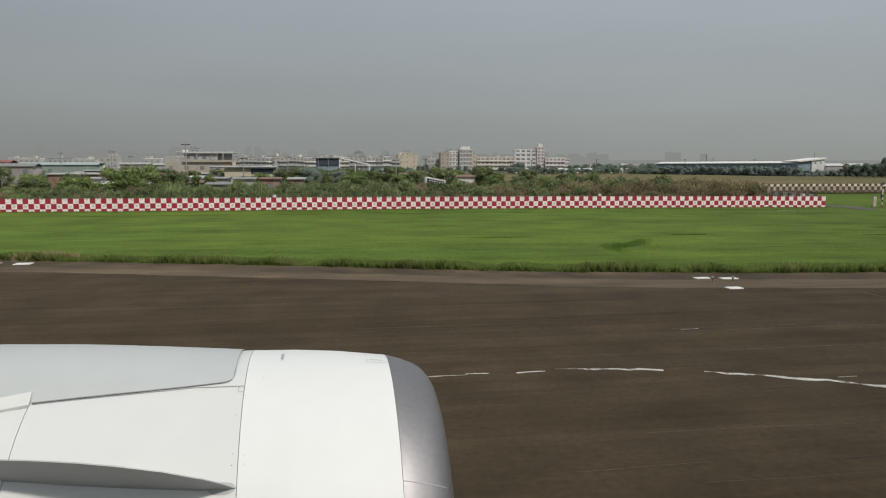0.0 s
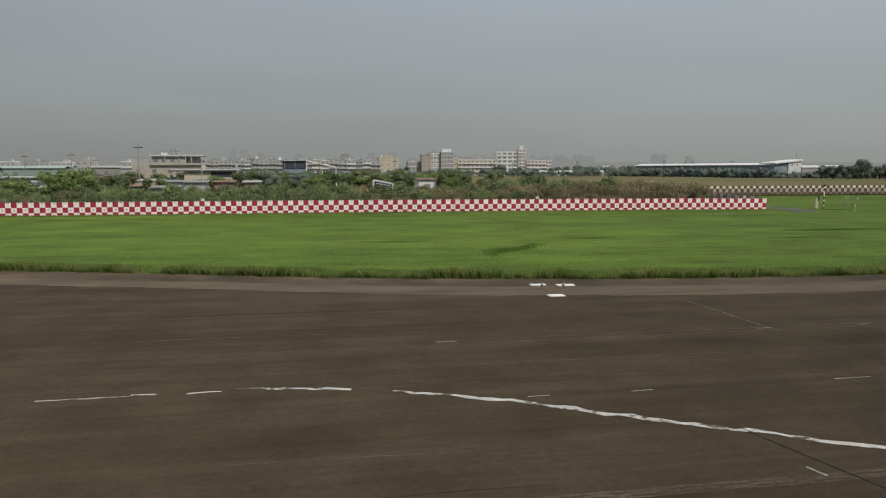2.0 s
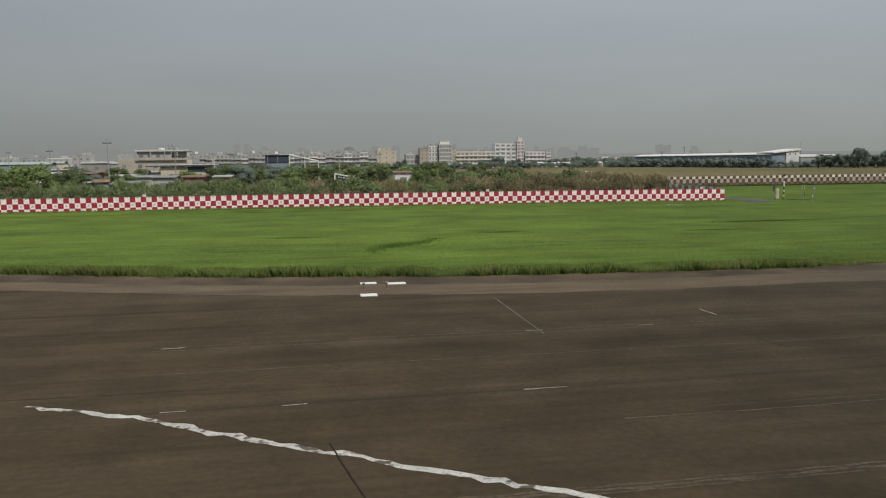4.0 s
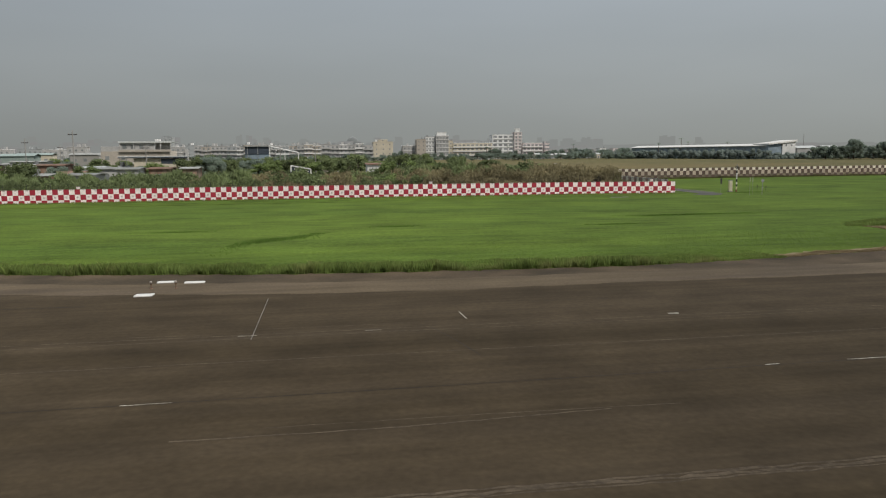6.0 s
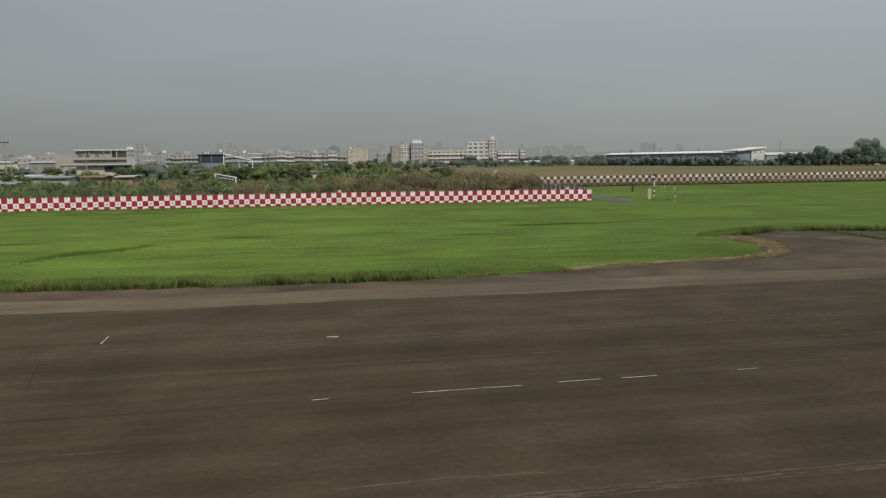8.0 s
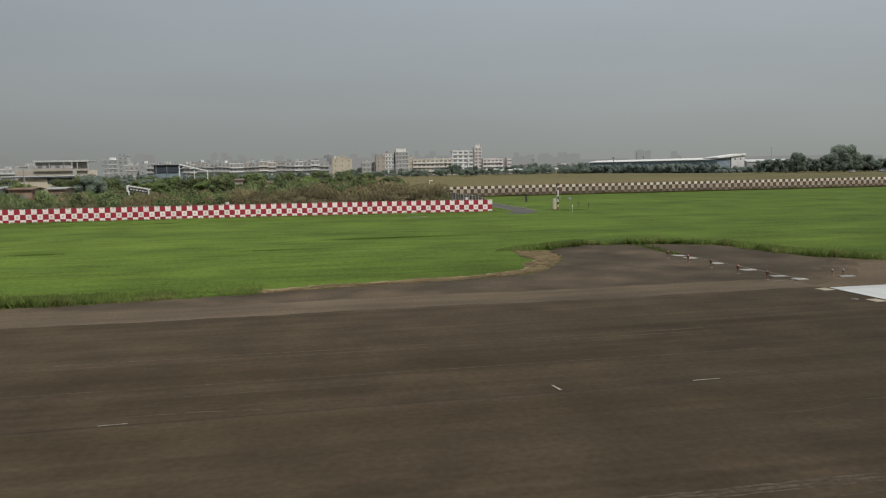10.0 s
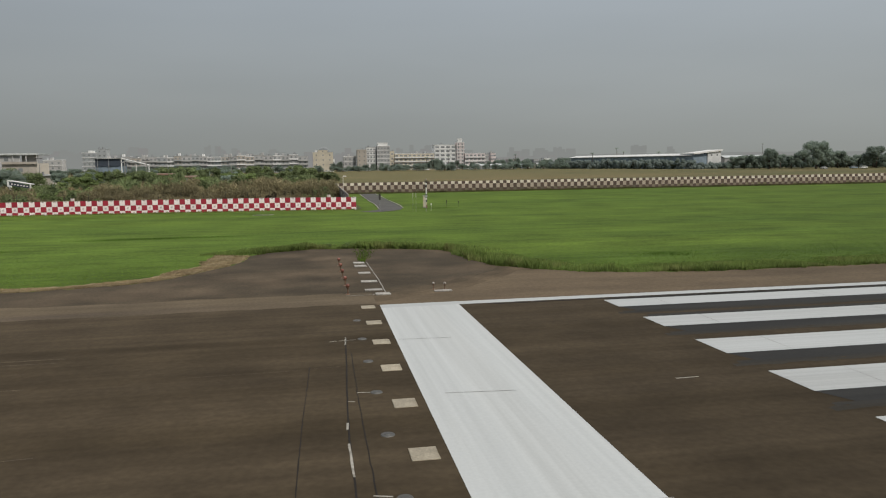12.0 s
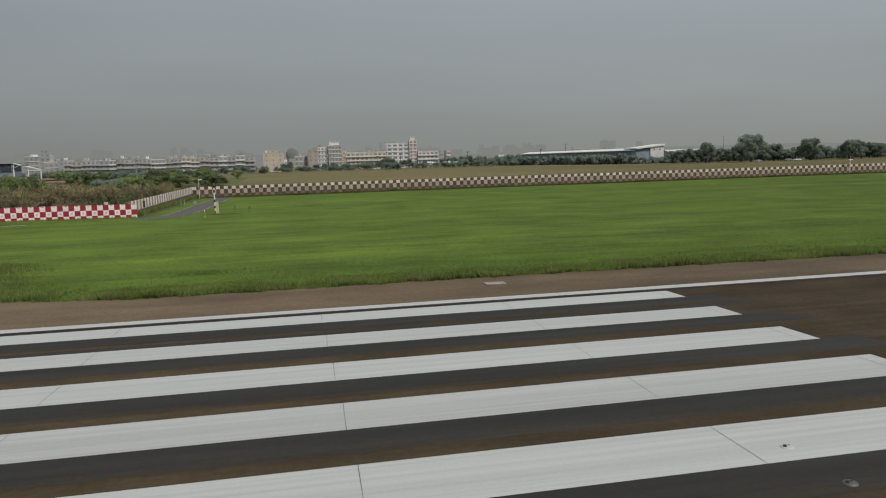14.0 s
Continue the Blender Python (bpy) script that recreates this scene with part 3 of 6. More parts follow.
def lathe(profile, sides=96, a0=0.0, a1=360.0):
    """A skin turned round the x axis from (x, radius) pairs; angles from the top, growing towards the cabin."""
    full = a1 - a0 >= 360
    n = sides if full else sides + 1
    verts, faces = [], []
    for x, r in profile:
        for k in range(n):
            a = radians(a0 + (a1 - a0) * k / sides)
            verts.append((x, -r * math.sin(a), r * math.cos(a)))
    for i in range(len(profile) - 1):
        for k in range(sides):
            b = (k + 1) % n if full else k + 1
            faces.append((i * n + k, i * n + b, (i + 1) * n + b, (i + 1) * n + k))
    return verts, faces


def cowl_radius(x):
    return float(np.interp(x, [-6.0, -5.0, -4.0, -3.0, -2.2, -1.5, -0.9, -0.52, -0.2, 0.1, 0.35, 0.47], [0.95, 1.10, 1.22, 1.31, 1.355, 1.372, 1.378, 1.380, 1.372, 1.352, 1.322, 1.308]))


FAIRING_X = [-6.0, -1.79, -1.44, -1.19, -0.916, -0.721, -0.65, -0.62, -0.60, -0.59]
FAIRING_A = [28.0, 22.5, 21.3, 20.4, 19.4, 18.5, 18.1, 17.6, 16.8, 15.0]


def fairing_low(x):
    """The angle from the top at which the pylon fairing meets the cowl."""
    return float(np.interp(x, FAIRING_X, FAIRING_A))


def build_engine():
    eng = empty("jet_engine", (ENG_X, ENG_Y, ENG_Z), "white jet engine cowling with a bare metal intake lip", "jet engine")
    span = lambda a, b, n: [a + (b - a) * k / n for k in range(n + 1)]
    v, f = lathe([(x, cowl_radius(x)) for x in span(-0.5105, 0.467, 20)])
    inlet = link_mesh("inlet_cowl", v, f, M_COWL, eng, "white painted inlet cowl", True)
    v, f = lathe([(x, cowl_radius(x)) for x in span(-1.805, -0.5145, 14)])
    fan_cowl = link_mesh("fan_cowl", v, f, M_COWLAFT, eng, "white painted fan cowl door", True)
    v, f = lathe([(x, cowl_radius(x)) for x in span(-6.0, -1.809, 20)])
    rear = link_mesh("rear_cowl", v, f, M_COWLAFT, eng, "white painted rear cowl", True)
    # joints between the cowls, sunk a little
    for x0, x1, name in ((-0.5145, -0.5105, "cowl_joint"), (-1.809, -1.805, "cowl_joint"), (0.467, 0.470, "lip_joint")):
        v, f = lathe([(x0, cowl_radius(x0)), (x0, cowl_radius(x0) - 0.012), (x1, cowl_radius(x1) - 0.012), (x1, cowl_radius(x1))])
        link_mesh(name, v, f, M_HAIRLINE, eng)
    # intake lip: an ellipse from the cowl round to the throat
    lip = [(0.470, 1.307), (0.51, 1.298), (0.55, 1.287), (0.60, 1.270), (0.65, 1.250), (0.69, 1.230), (0.725, 1.206), (0.755, 1.176), (0.780, 1.143), (0.800, 1.106), (0.810, 1.07), (0.806, 1.032), (0.78, 0.992), (0.72, 0.956), (0.62, 0.926), (0.47, 0.912)]
    v, f = lathe(lip)
    link_mesh("intake_lip", v, f, M_LIP, eng, "bare brushed metal intake lip", True)
    v, f = lathe([(0.47, 0.912), (0.1, 0.985), (-0.5, 1.03), (-1.0, 1.05)])
    link_mesh("intake_duct", v, f, M_PYLON, eng, "grey inner intake duct", True)
    v, f = lathe([(-0.95, 0.02), (-0.951, 1.05)])
    disc = link_mesh("fan_disc", v, f, M_FAN, eng, "dark fan disc")
    v, f = lathe([(-0.45, 0.005), (-0.5, 0.09), (-0.65, 0.2), (-0.94, 0.32)], 32)
    link_mesh("spinner", v, f, M_FAN, eng, "dark fan spinner", True)
    for k in range(22):
        a = radians(360 * k / 22)
        ca, sa = math.cos(a), math.sin(a)
        pts = [(-0.90, -0.10, 0.3), (-0.80, 0.06, 0.3), (-0.74, 0.16, 1.03), (-0.92, -0.14, 1.03)]
        verts = [(x + d, y * ca - z * sa, y * sa + z * ca) for d in (0, -0.012) for x, y, z in pts]
        link_mesh("fan_blade", verts, [(0, 1, 2, 3), (7, 6, 5, 4), (0, 4, 5, 1), (1, 5, 6, 2), (2, 6, 7, 3), (3, 7, 4, 0)], M_FAN, disc)
    # grey pylon fairing that swells out of the top of the cowl
    xs = span(-6.0, -0.73, 40) + [-0.70, -0.67, -0.65, -0.635, -0.62, -0.61, -0.60, -0.594, -0.59]
    verts, faces, cols = [], [], 28
    for x in xs:
        low = fairing_low(x)
        rise = float(np.interp(x, [-6, -2.3, -1.7, -1.1, -0.7, -0.59], [0.55, 0.150, 0.112, 0.062, 0.022, 0.006]))
        for k in range(cols + 1):
            a = -low + 2 * low * k / cols
            s = 1 - (abs(a) / low) ** 2.2
            r = cowl_radius(x) + 0.007 + rise * s
            verts.append((x, -r * math.sin(radians(a)), r * math.cos(radians(a))))
    for i in range(len(xs) - 1):
        for k in range(cols):
            faces.append((i * (cols + 1) + k, i * (cols + 1) + k + 1, (i + 1) * (cols + 1) + k + 1, (i + 1) * (cols + 1) + k))
    link_mesh("pylon_fairing", verts, faces, M_PYLON, eng, "light grey pylon fairing", True)

    def line_on_cowl(name, pts, width, mat, lift=0.006, label="", on=None):
        verts, faces = [], []
        for x, a in pts:
            for s in (-1, 1):
                r, b = cowl_radius(x) + lift, radians(a) + s * width / 2 / 1.36
                verts.append((x, -r * math.sin(b), r * math.cos(b)))
        for i in range(len(pts) - 1):
            faces.append((2 * i, 2 * i + 1, 2 * i + 3, 2 * i + 2))
        return link_mesh(name, verts, faces, mat, on or eng, label)

    edge_of = span(-1.79, -0.66, 24) + [-0.64, -0.62, -0.61, -0.60, -0.595, -0.59]
    line_on_cowl("fairing_seal", [(x, fairing_low(x) + 0.2) for x in edge_of], 0.009, M_SEAM, 0.010, "dark rubber seal along the fairing")
    line_on_cowl("cowl_door_gap", [(x, fairing_low(x) + 0.55 + 0.25 * (x + 1.79)) for x in span(-1.79, -0.90, 16)] + [(-0.87, 19.83), (-0.70, 19.94), (-0.515, 20.05)], 0.005, M_SEAM, 0.004)
    verts = []
    for x in (-0.592, -0.585):
        for k in range(17):
            a = radians(-16 + 31.6 * k / 16)
            r = cowl_radius(x) + 0.011
            verts.append((x, -r * math.sin(a), r * math.cos(a)))
    link_mesh("fairing_nose_seal", verts, [(k, k + 1, k + 18, k + 17) for k in range(16)], M_SEAM, eng)
    # latch cover beside the fan cowl joint
    for x0, x1, a0 in ((-0.548, -0.515, 22.5), (-0.550, -0.546, 21.3)):
        line_on_cowl("latch_edge", [(x0, a0), (x1, a0)], 0.005 if x1 - x0 > 0.01 else 0.055, M_HAIRLINE, 0.003, on=fan_cowl)
    # raised hinge cap beside the fairing, behind the rear joint
    verts = []
    for lift in (0.002, 0.024):
        for x in (-2.6, -1.80):
            for a in (20.4 - 9.0 * (x + 1.80), 24.1 - 8.0 * (x + 1.80)):
                r = cowl_radius(x) + lift + (0.030 if a < 21 or (x < -2 and a < 29) else 0.0)
                verts.append((x, -r * math.sin(radians(a)), r * math.cos(radians(a))))
    link_mesh("hinge_cap", verts, [(0, 1, 3, 2), (4, 6, 7, 5), (0, 4, 5, 1), (1, 5, 7, 3), (3, 7, 6, 2), (2, 6, 4, 0)], M_COWLAFT, rear)
    # strake: a thin fin that stands off the cowl, highest at the back
    n, root, tip = 32, [], []
    along = lambda x: float(np.interp(x, [-1.97, -1.803, -1.637, -1.469, -1.152, -0.721, -0.521], [44.4, 45.4, 46.36, 47.43, 49.05, 50.9, 51.2]))
    for k in range(n + 1):
        u = 1 - (1 - k / n) ** 1.3
        x = -1.803 + (1.803 - 0.521) * u
        root.append((x, along(x), 0.0))
        x = -1.97 + (1.97 - 0.521) * u
        tip.append((x, along(x), float(np.interp(x, [-1.97, -1.72, -1.47, -1.30, -1.10, -0.88, -0.77, -0.69, -0.59, -0.521], [0.25, 0.30, 0.352, 0.367, 0.362, 0.313, 0.262, 0.215, 0.108, 0.004]))))
    verts, faces = [], []
    for side in (-0.35, 0.35):
        for line in (root, tip):
            for x, a, h in line:
                r = cowl_radius(x) + h - (0.01 if line is root else 0)
                b = radians(a + side * (1.0 if line is root else 0.35))
                verts.append((x, -r * math.sin(b), r * math.cos(b)))
    m = n + 1
    for k in range(n):
        faces += [(k, k + 1, m + k + 1, m + k), (2 * m + k, 3 * m + k, 3 * m + k + 1, 2 * m + k + 1), (m + k, m + k + 1, 3 * m + k + 1, 3 * m + k)]
    faces += [(0, m, 3 * m, 2 * m), (n, 2 * m + n, 3 * m + n, m + n)]
    strake = link_mesh("strake", verts, faces, M_STRAKE, eng, "grey vortex strake fin")
    pad = []
    for k in range(13):
        u = k / 12
        x = -0.68 + 0.165 * u
        pad.append((x, 1.5 * math.sqrt(max(0.0, 1 - (2 * u - 1) ** 2))))
    verts = [(x, -(cowl_radius(x) + 0.004) * math.sin(radians(51.1 + s * w)), (cowl_radius(x) + 0.004) * math.cos(radians(51.1 + s * w))) for x, w in pad for s in (-1, 1)]
    link_mesh("strake_foot", verts, [(2 * k, 2 * k + 1, 2 * k + 3, 2 * k + 2) for k in range(12)], M_STRAKE, strake)
    # rivets along the lip, flush screws, latches and small printed marks
    bm = bmesh.new()
    bmesh.ops.create_icosphere(bm, subdivisions=1, radius=0.0035)
    rivet = bpy.data.meshes.new("rivet")
    bm.to_mesh(rivet)
    bm.free()
    rivet.materials.append(M_STEEL)

    def on_cowl(x, a, lift=0.0):
        r = cowl_radius(x) + lift
        return (x, -r * math.sin(radians(a)), r * math.cos(radians(a)))

    for k in range(26):
        shared("rivet", rivet, inlet, on_cowl(0.478, 40 + k * 1.6, -0.004))
    for k, (x, a) in enumerate([(-0.545, 20.5), (-0.545, 31), (-0.548, 42.5), (-0.548, 45.5), (-0.48, 43.0), (-0.48, 45.3), (-0.50, 24.0), (-0.40, 16)]):
        shared("screw", rivet, fan_cowl, on_cowl(x, a, 0.0))
    lip_r = lambda x: float(np.interp(x, [p[0] for p in lip[:11]], [p[1] for p in lip[:11]]))
    verts = []
    for k in range(9):
        x, a = 0.474 + 0.285 * k / 8, radians(51.25 + 1.45 * k / 8)
        for s in (-0.0016, 0.0016):
            verts.append((x, -(lip_r(x) + 0.003) * math.sin(a + s), (lip_r(x) + 0.003) * math.cos(a + s)))
    link_mesh("lip_scratch", verts, [(2 * k, 2 * k + 1, 2 * k + 3, 2 * k + 2) for k in range(8)], M_PYLON, eng)
    for k in range(4):
        line_on_cowl("printed_mark", [(-0.298, 4.0 - k * 1.6), (-0.276, 4.0 - k * 1.6)], 0.022, M_STRAKE, 0.003, on=inlet)
    for k in range(3):
        line_on_cowl("printed_mark", [(0.335 + 0.033 * k, 1.3), (0.358 + 0.033 * k, 1.1)], 0.012, M_PYLON, 0.003, on=inlet)
    for pts in ([(0.305, -5.8), (0.455, -6.2)], [(0.305, 4.2), (0.455, 3.2)]):
        line_on_cowl("panel_outline", pts, 0.004, M_PYLON, 0.003, on=inlet)
    for x in (0.305, 0.455):
        line_on_cowl("panel_outline", [(x, -1.0), (x + 0.004, -1.0)], 0.22, M_PYLON, 0.003, on=inlet)


build_engine()


# ---- airfield lamps, plates and posts ----
def lamp_meshes():
    made = {}
    for name, bm, mat in (("lamp_foot", tube(0.11, 0.09, 0.0, 0.03, 12), M_LAMPBASE), ("lamp_stem", tube(0.028, 0.024, 0.03, 0.26, 8), M_LAMPBASE),
                          ("lamp_collar", tube(0.055, 0.08, 0.26, 0.32, 12), M_LAMPBASE)):
        me = bpy.data.meshes.new(name)
        bm.to_mesh(me)
        bm.free()
        me.materials.append(mat)
        made[name] = me
    for name, mat in (("lamp_dome_red", M_LAMPRED), ("lamp_dome_clear", M_LAMPCLEAR)):
        bm = bmesh.new()
        bmesh.ops.create_uvsphere(bm, u_segments=12, v_segments=8, radius=0.085, matrix=Matrix.Translation((0, 0, 0.38)) @ Matrix.Diagonal((1, 1, 1.0, 1)))
        me = bpy.data.meshes.new(name)
        for f in bm.faces:
            f.smooth = True
        bm.to_mesh(me)
        bm.free()
        me.materials.append(mat)
        made[name] = me
    return made


LAMP = lamp_meshes()


def airfield_lamp(x, y, red, size=1.0):
    ob = empty("airfield_lamp", (x, y, gz(y)), "orange-red elevated threshold lamp on a short stem" if red else "small clear elevated edge lamp on a short stem", "airfield lamp",
               "threshold lamps" if red else "edge lamps")
    ob.scale = (size, size, size)
    for name in ("lamp_foot", "lamp_stem", "lamp_collar"):
        shared(name.split("_")[1], LAMP[name], ob, (0, 0, 0))
    shared("dome", LAMP["lamp_dome_red" if red else "lamp_dome_clear"], ob, (0, 0, 0))


def slab(x, y, w, d, mat, label, turn=0.0, h=0.05, group="lamp slabs"):
    ob = new("slab")
    bm = box(-w / 2, w / 2, -d / 2, d / 2, 0, h, 0.012)
    me = bpy.data.meshes.new("slab")
    bm.to_mesh(me)
    bm.free()
    me.materials.append(mat)
    ob.data = None
    bpy.data.objects.remove(ob)
    ob = new("slab", me)
    ob.location, ob.rotation_euler = (x, y, gz(y)), (-CAMBER, 0, turn)
    return tagged(ob, label, "slab", group)


def build_lamps():
    for y in (32.16, 34.61, 37.18, 39.63, 42.09):
        airfield_lamp(106.9, y + 0.1, True)
    for y, w, d in ((31.9, 0.62, 0.50), (33.06, 0.75, 0.42), (35.65, 0.75, 0.5), (38.7, 0.6, 0.6), (41.6, 0.65, 0.7), (43.1, 0.6, 0.7)):
        slab(108.05 + (0.3 if y < 32 else 0.0), y, w, d, M_CONCRETE, "pale concrete lamp slab set in the asphalt")
    strip("cable_trench", [(106.8, 31.8), (107.9, 31.8), (108.5, 32.4), (108.55, 36), (108.5, 43.4)], 0.05, 0.02, M_CONCRETE, "narrow filled cable trench", "trench", 0.5, 91)
    airfield_lamp(110.62, 32.64, False, 0.72)
    airfield_lamp(111.10, 32.50, False, 0.72)
    slab(110.95, 32.05, 0.75, 0.3, M_CONCRETE, "pale concrete lamp slab set in the asphalt")
    for x, y, w, d in ((53.05, 34.25, 0.75, 0.38), (54.3, 33.9, 0.85, 0.42), (52.85, 30.95, 0.7, 0.5)):
        slab(x, y, w, d, M_POLEWHITE, "white painted lamp slab on the shoulder")
    airfield_lamp(52.75, 32.67, False, 0.72)
    airfield_lamp(53.75, 32.6, False, 0.72)
    slab(139.96, 32.57, 0.9, 0.6, M_CONCRETE, "pale concrete lamp slab set in the asphalt")
    slab(99.6, 96.8, 2.6, 0.5, M_CONCRETE, "long pale concrete slab lying in the lawn", h=0.035)
    slab(17.4, 46.4, 0.9, 0.8, M_POLEWHITE, "white painted lamp slab on the shoulder")
    slab(15.6, 46.9, 0.8, 0.6, M_CONCRETE, "pale concrete lamp slab set in the asphalt")
    for k, y in enumerate((29.03, 26.02, 23.04, 19.96, 16.87, 13.80, 10.75)):
        slab(107.50 - BAR_SLANT * (29 - y), y, 0.52, 0.62, M_TAN, "square tan plate set in the runway", h=0.012, group="tan plates")
    for x, y in ((106.92, 26.5), (106.90, 23.55), (106.87, 20.75), (106.84, 17.82), (106.81, 14.93), (106.78, 12.0)):
        me = bpy.data.meshes.new("inset_light")
        bm = tube(0.145, 0.13, 0.0, 0.02, 16)
        tube(0.08, 0.06, 0.02, 0.035, 12, bm=bm)
        bm.to_mesh(me)
        bm.free()
        me.materials.append(M_COVER)
        ob = new("inset_light", me)
        ob.location = (x, y, gz(y))
        tagged(ob, "round steel light cover set in the runway", "inset light", "inset lights")
    for x, y, mat, label in ((139.73, 12.45, M_PAINT, "small light cover painted white with its stripe"), (139.69, 10.87, M_COVER, "small rust-stained light cover set in the runway")):
        ob = empty("inset_light", (x, y, gz(y) + 0.008), label, "inset light", "inset lights")
        part("rim", tube(0.125, 0.10, 0.0, 0.025, 18), mat, ob)
        part("lens", tube(0.035, 0.03, 0.025, 0.05, 10, -0.045), M_DARKSTEEL, ob)
        part("screw", tube(0.018, 0.016, 0.025, 0.032, 8, 0.05, 0.03), M_DARKSTEEL, ob)


build_lamps()


def build_posts():
    z = gz(107)
    cab = empty("cabinet", (121.6, 107.0, z), "tall narrow cream metal cabinet on a concrete foot in the grass", "cabinet")
    part("foot", box(-0.32, 0.32, -0.28, 0.28, -0.05, 0.1, 0.02), M_CONCRETE, cab)
    part("body", box(-0.25, 0.25, -0.2, 0.2, 0.1, 1.62, 0.02), M_YELLOWED, cab)
    part("door", box(-0.2, 0.2, -0.22, -0.2, 0.2, 1.52, 0.004), W_CREAM, cab)
    part("roof", box(-0.29, 0.29, -0.24, 0.24, 1.62, 1.68, 0.01), M_STEEL, cab)
    pole = empty("marker_pole", (121.55, 105.2, gz(105.2)), "tall pole banded black and white with a small top lamp", "pole")
    bands = ((0.38, M_LAMPRED), (0.80, M_YELLOWED), (1.15, M_BLACK), (1.55, M_POLEWHITE), (1.95, M_BLACK), (2.85, M_POLEWHITE), (3.25, M_BLACK), (3.5, M_POLEWHITE), (3.85, M_BLACK))
    low = -0.05
    for top, mat in bands:
        part("band", tube(0.095, 0.095, low, top, 10), mat, pole)
        low = top
    part("top_lamp", tube(0.06, 0.10, 3.85, 4.12, 10), M_LAMPCLEAR, pole)
    part("arm", box(-0.28, 0.28, -0.03, 0.03, 3.55, 3.62), M_DARKSTEEL, pole)
    for q in (-0.26, 0.26):
        part("arm_lamp", tube(0.06, 0.08, 3.62, 3.82, 8, q), M_DARKSTEEL, pole)
    # thin stakes with plates beside the service road
    for x, y, h, w, p, mat, label in ((114.2, 96.6, 2.35, 0.13, 0.75, M_DARKSTEEL, "thin stake with a dark plate beside the service road"),
                                      (118.45, 96.5, 2.40, 0.05, 0.6, M_PALEPLATE, "thin stake with a pale plate beside the service road"),
                                      (118.85, 96.5, 2.40, 0.05, 0.6, M_PALEPLATE, "thin stake with a pale plate beside the service road"),
                                      (121.0, 97.6, 1.0, 0.05, 0.3, M_POLEWHITE, "short pale stake in the grass"),
                                      (124.2, 104.0, 1.1, 0.05, 0.4, M_DARKSTEEL, "short dark stake in the grass"),
                                      (126.0, 104.6, 0.9, 0.05, 0.3, M_DARKSTEEL, "short dark stake in the grass")):
        ob = empty("post", (x, y, gz(y)), label, "post", "short posts")
        part("shaft", tube(0.013, 0.012, -0.1, h, 8), mat if h < 2 else M_STEEL, ob)
        part("plate", box(-w, w, -0.055, -0.03, h - p, h, 0.005), mat, ob)
    sign = empty("round_sign", (120.1, 96.1, gz(96.1)), "round white sign on a thin post beside the road", "sign")
    part("post", tube(0.03, 0.03, -0.1, 1.9, 8), M_STEEL, sign)
    disc = bmesh.new()
    bmesh.ops.create_cone(disc, cap_ends=True, segments=24, radius1=0.22, radius2=0.22, depth=0.03, matrix=Matrix.Translation((0, -0.05, 1.94)) @ Matrix.Rotation(math.pi / 2, 4, "X"))
    plate = part("plate", disc, M_JOINT, sign)
    part("emblem", box(-0.11, 0.11, -0.075, -0.066, 1.87, 2.0, 0.003), W_GREEN, plate)
    lamp = empty("lamp_post", (112.7, 167.6, gz(168)), "short white lamp post with a small arm at the fence corner", "lamp post")
    part("shaft", tube(0.045, 0.035, -0.1, 3.95, 8), M_POLEWHITE, lamp)
    part("head", box(-0.1, 0.7, -0.09, 0.09, 3.85, 4.05, 0.03), M_POLEWHITE, lamp)
    lamp = empty("lamp_post", (272.0, 168.6, gz(168)), "thin white lamp post with a short arm at the far fence", "lamp post")
    part("shaft", tube(0.1, 0.08, -0.1, 3.6, 8), M_POLEWHITE, lamp)
    part("head", box(-0.5, 0.7, -0.12, 0.12, 3.5, 3.7, 0.03), M_POLEWHITE, lamp)


build_posts()


# ---- checkered fences ----
def panel_mesh(name, w, h, mat, mark=None, clip=False):
    me = bpy.data.meshes.new(name)
    bm = box(-w / 2 + 0.006, w / 2 - 0.006, -0.03, 0.03, 0.006, h - 0.006, 0.008)
    if mark:
        have = set(bm.faces)
        if clip:
            box(-0.19, 0.17, -0.038, -0.030, h - 0.10, h - 0.045, bm=bm)
        else:
            box(-0.13, 0.13, -0.034, -0.030, h / 2 - 0.12, h / 2 + 0.12, bm=bm)
        for f in bm.faces:
            f.material_index = 0 if f in have else 1
    bm.to_mesh(me)
    bm.free()
    me.materials.append(mat)
    if mark:
        me.materials.append(mark)
    return me


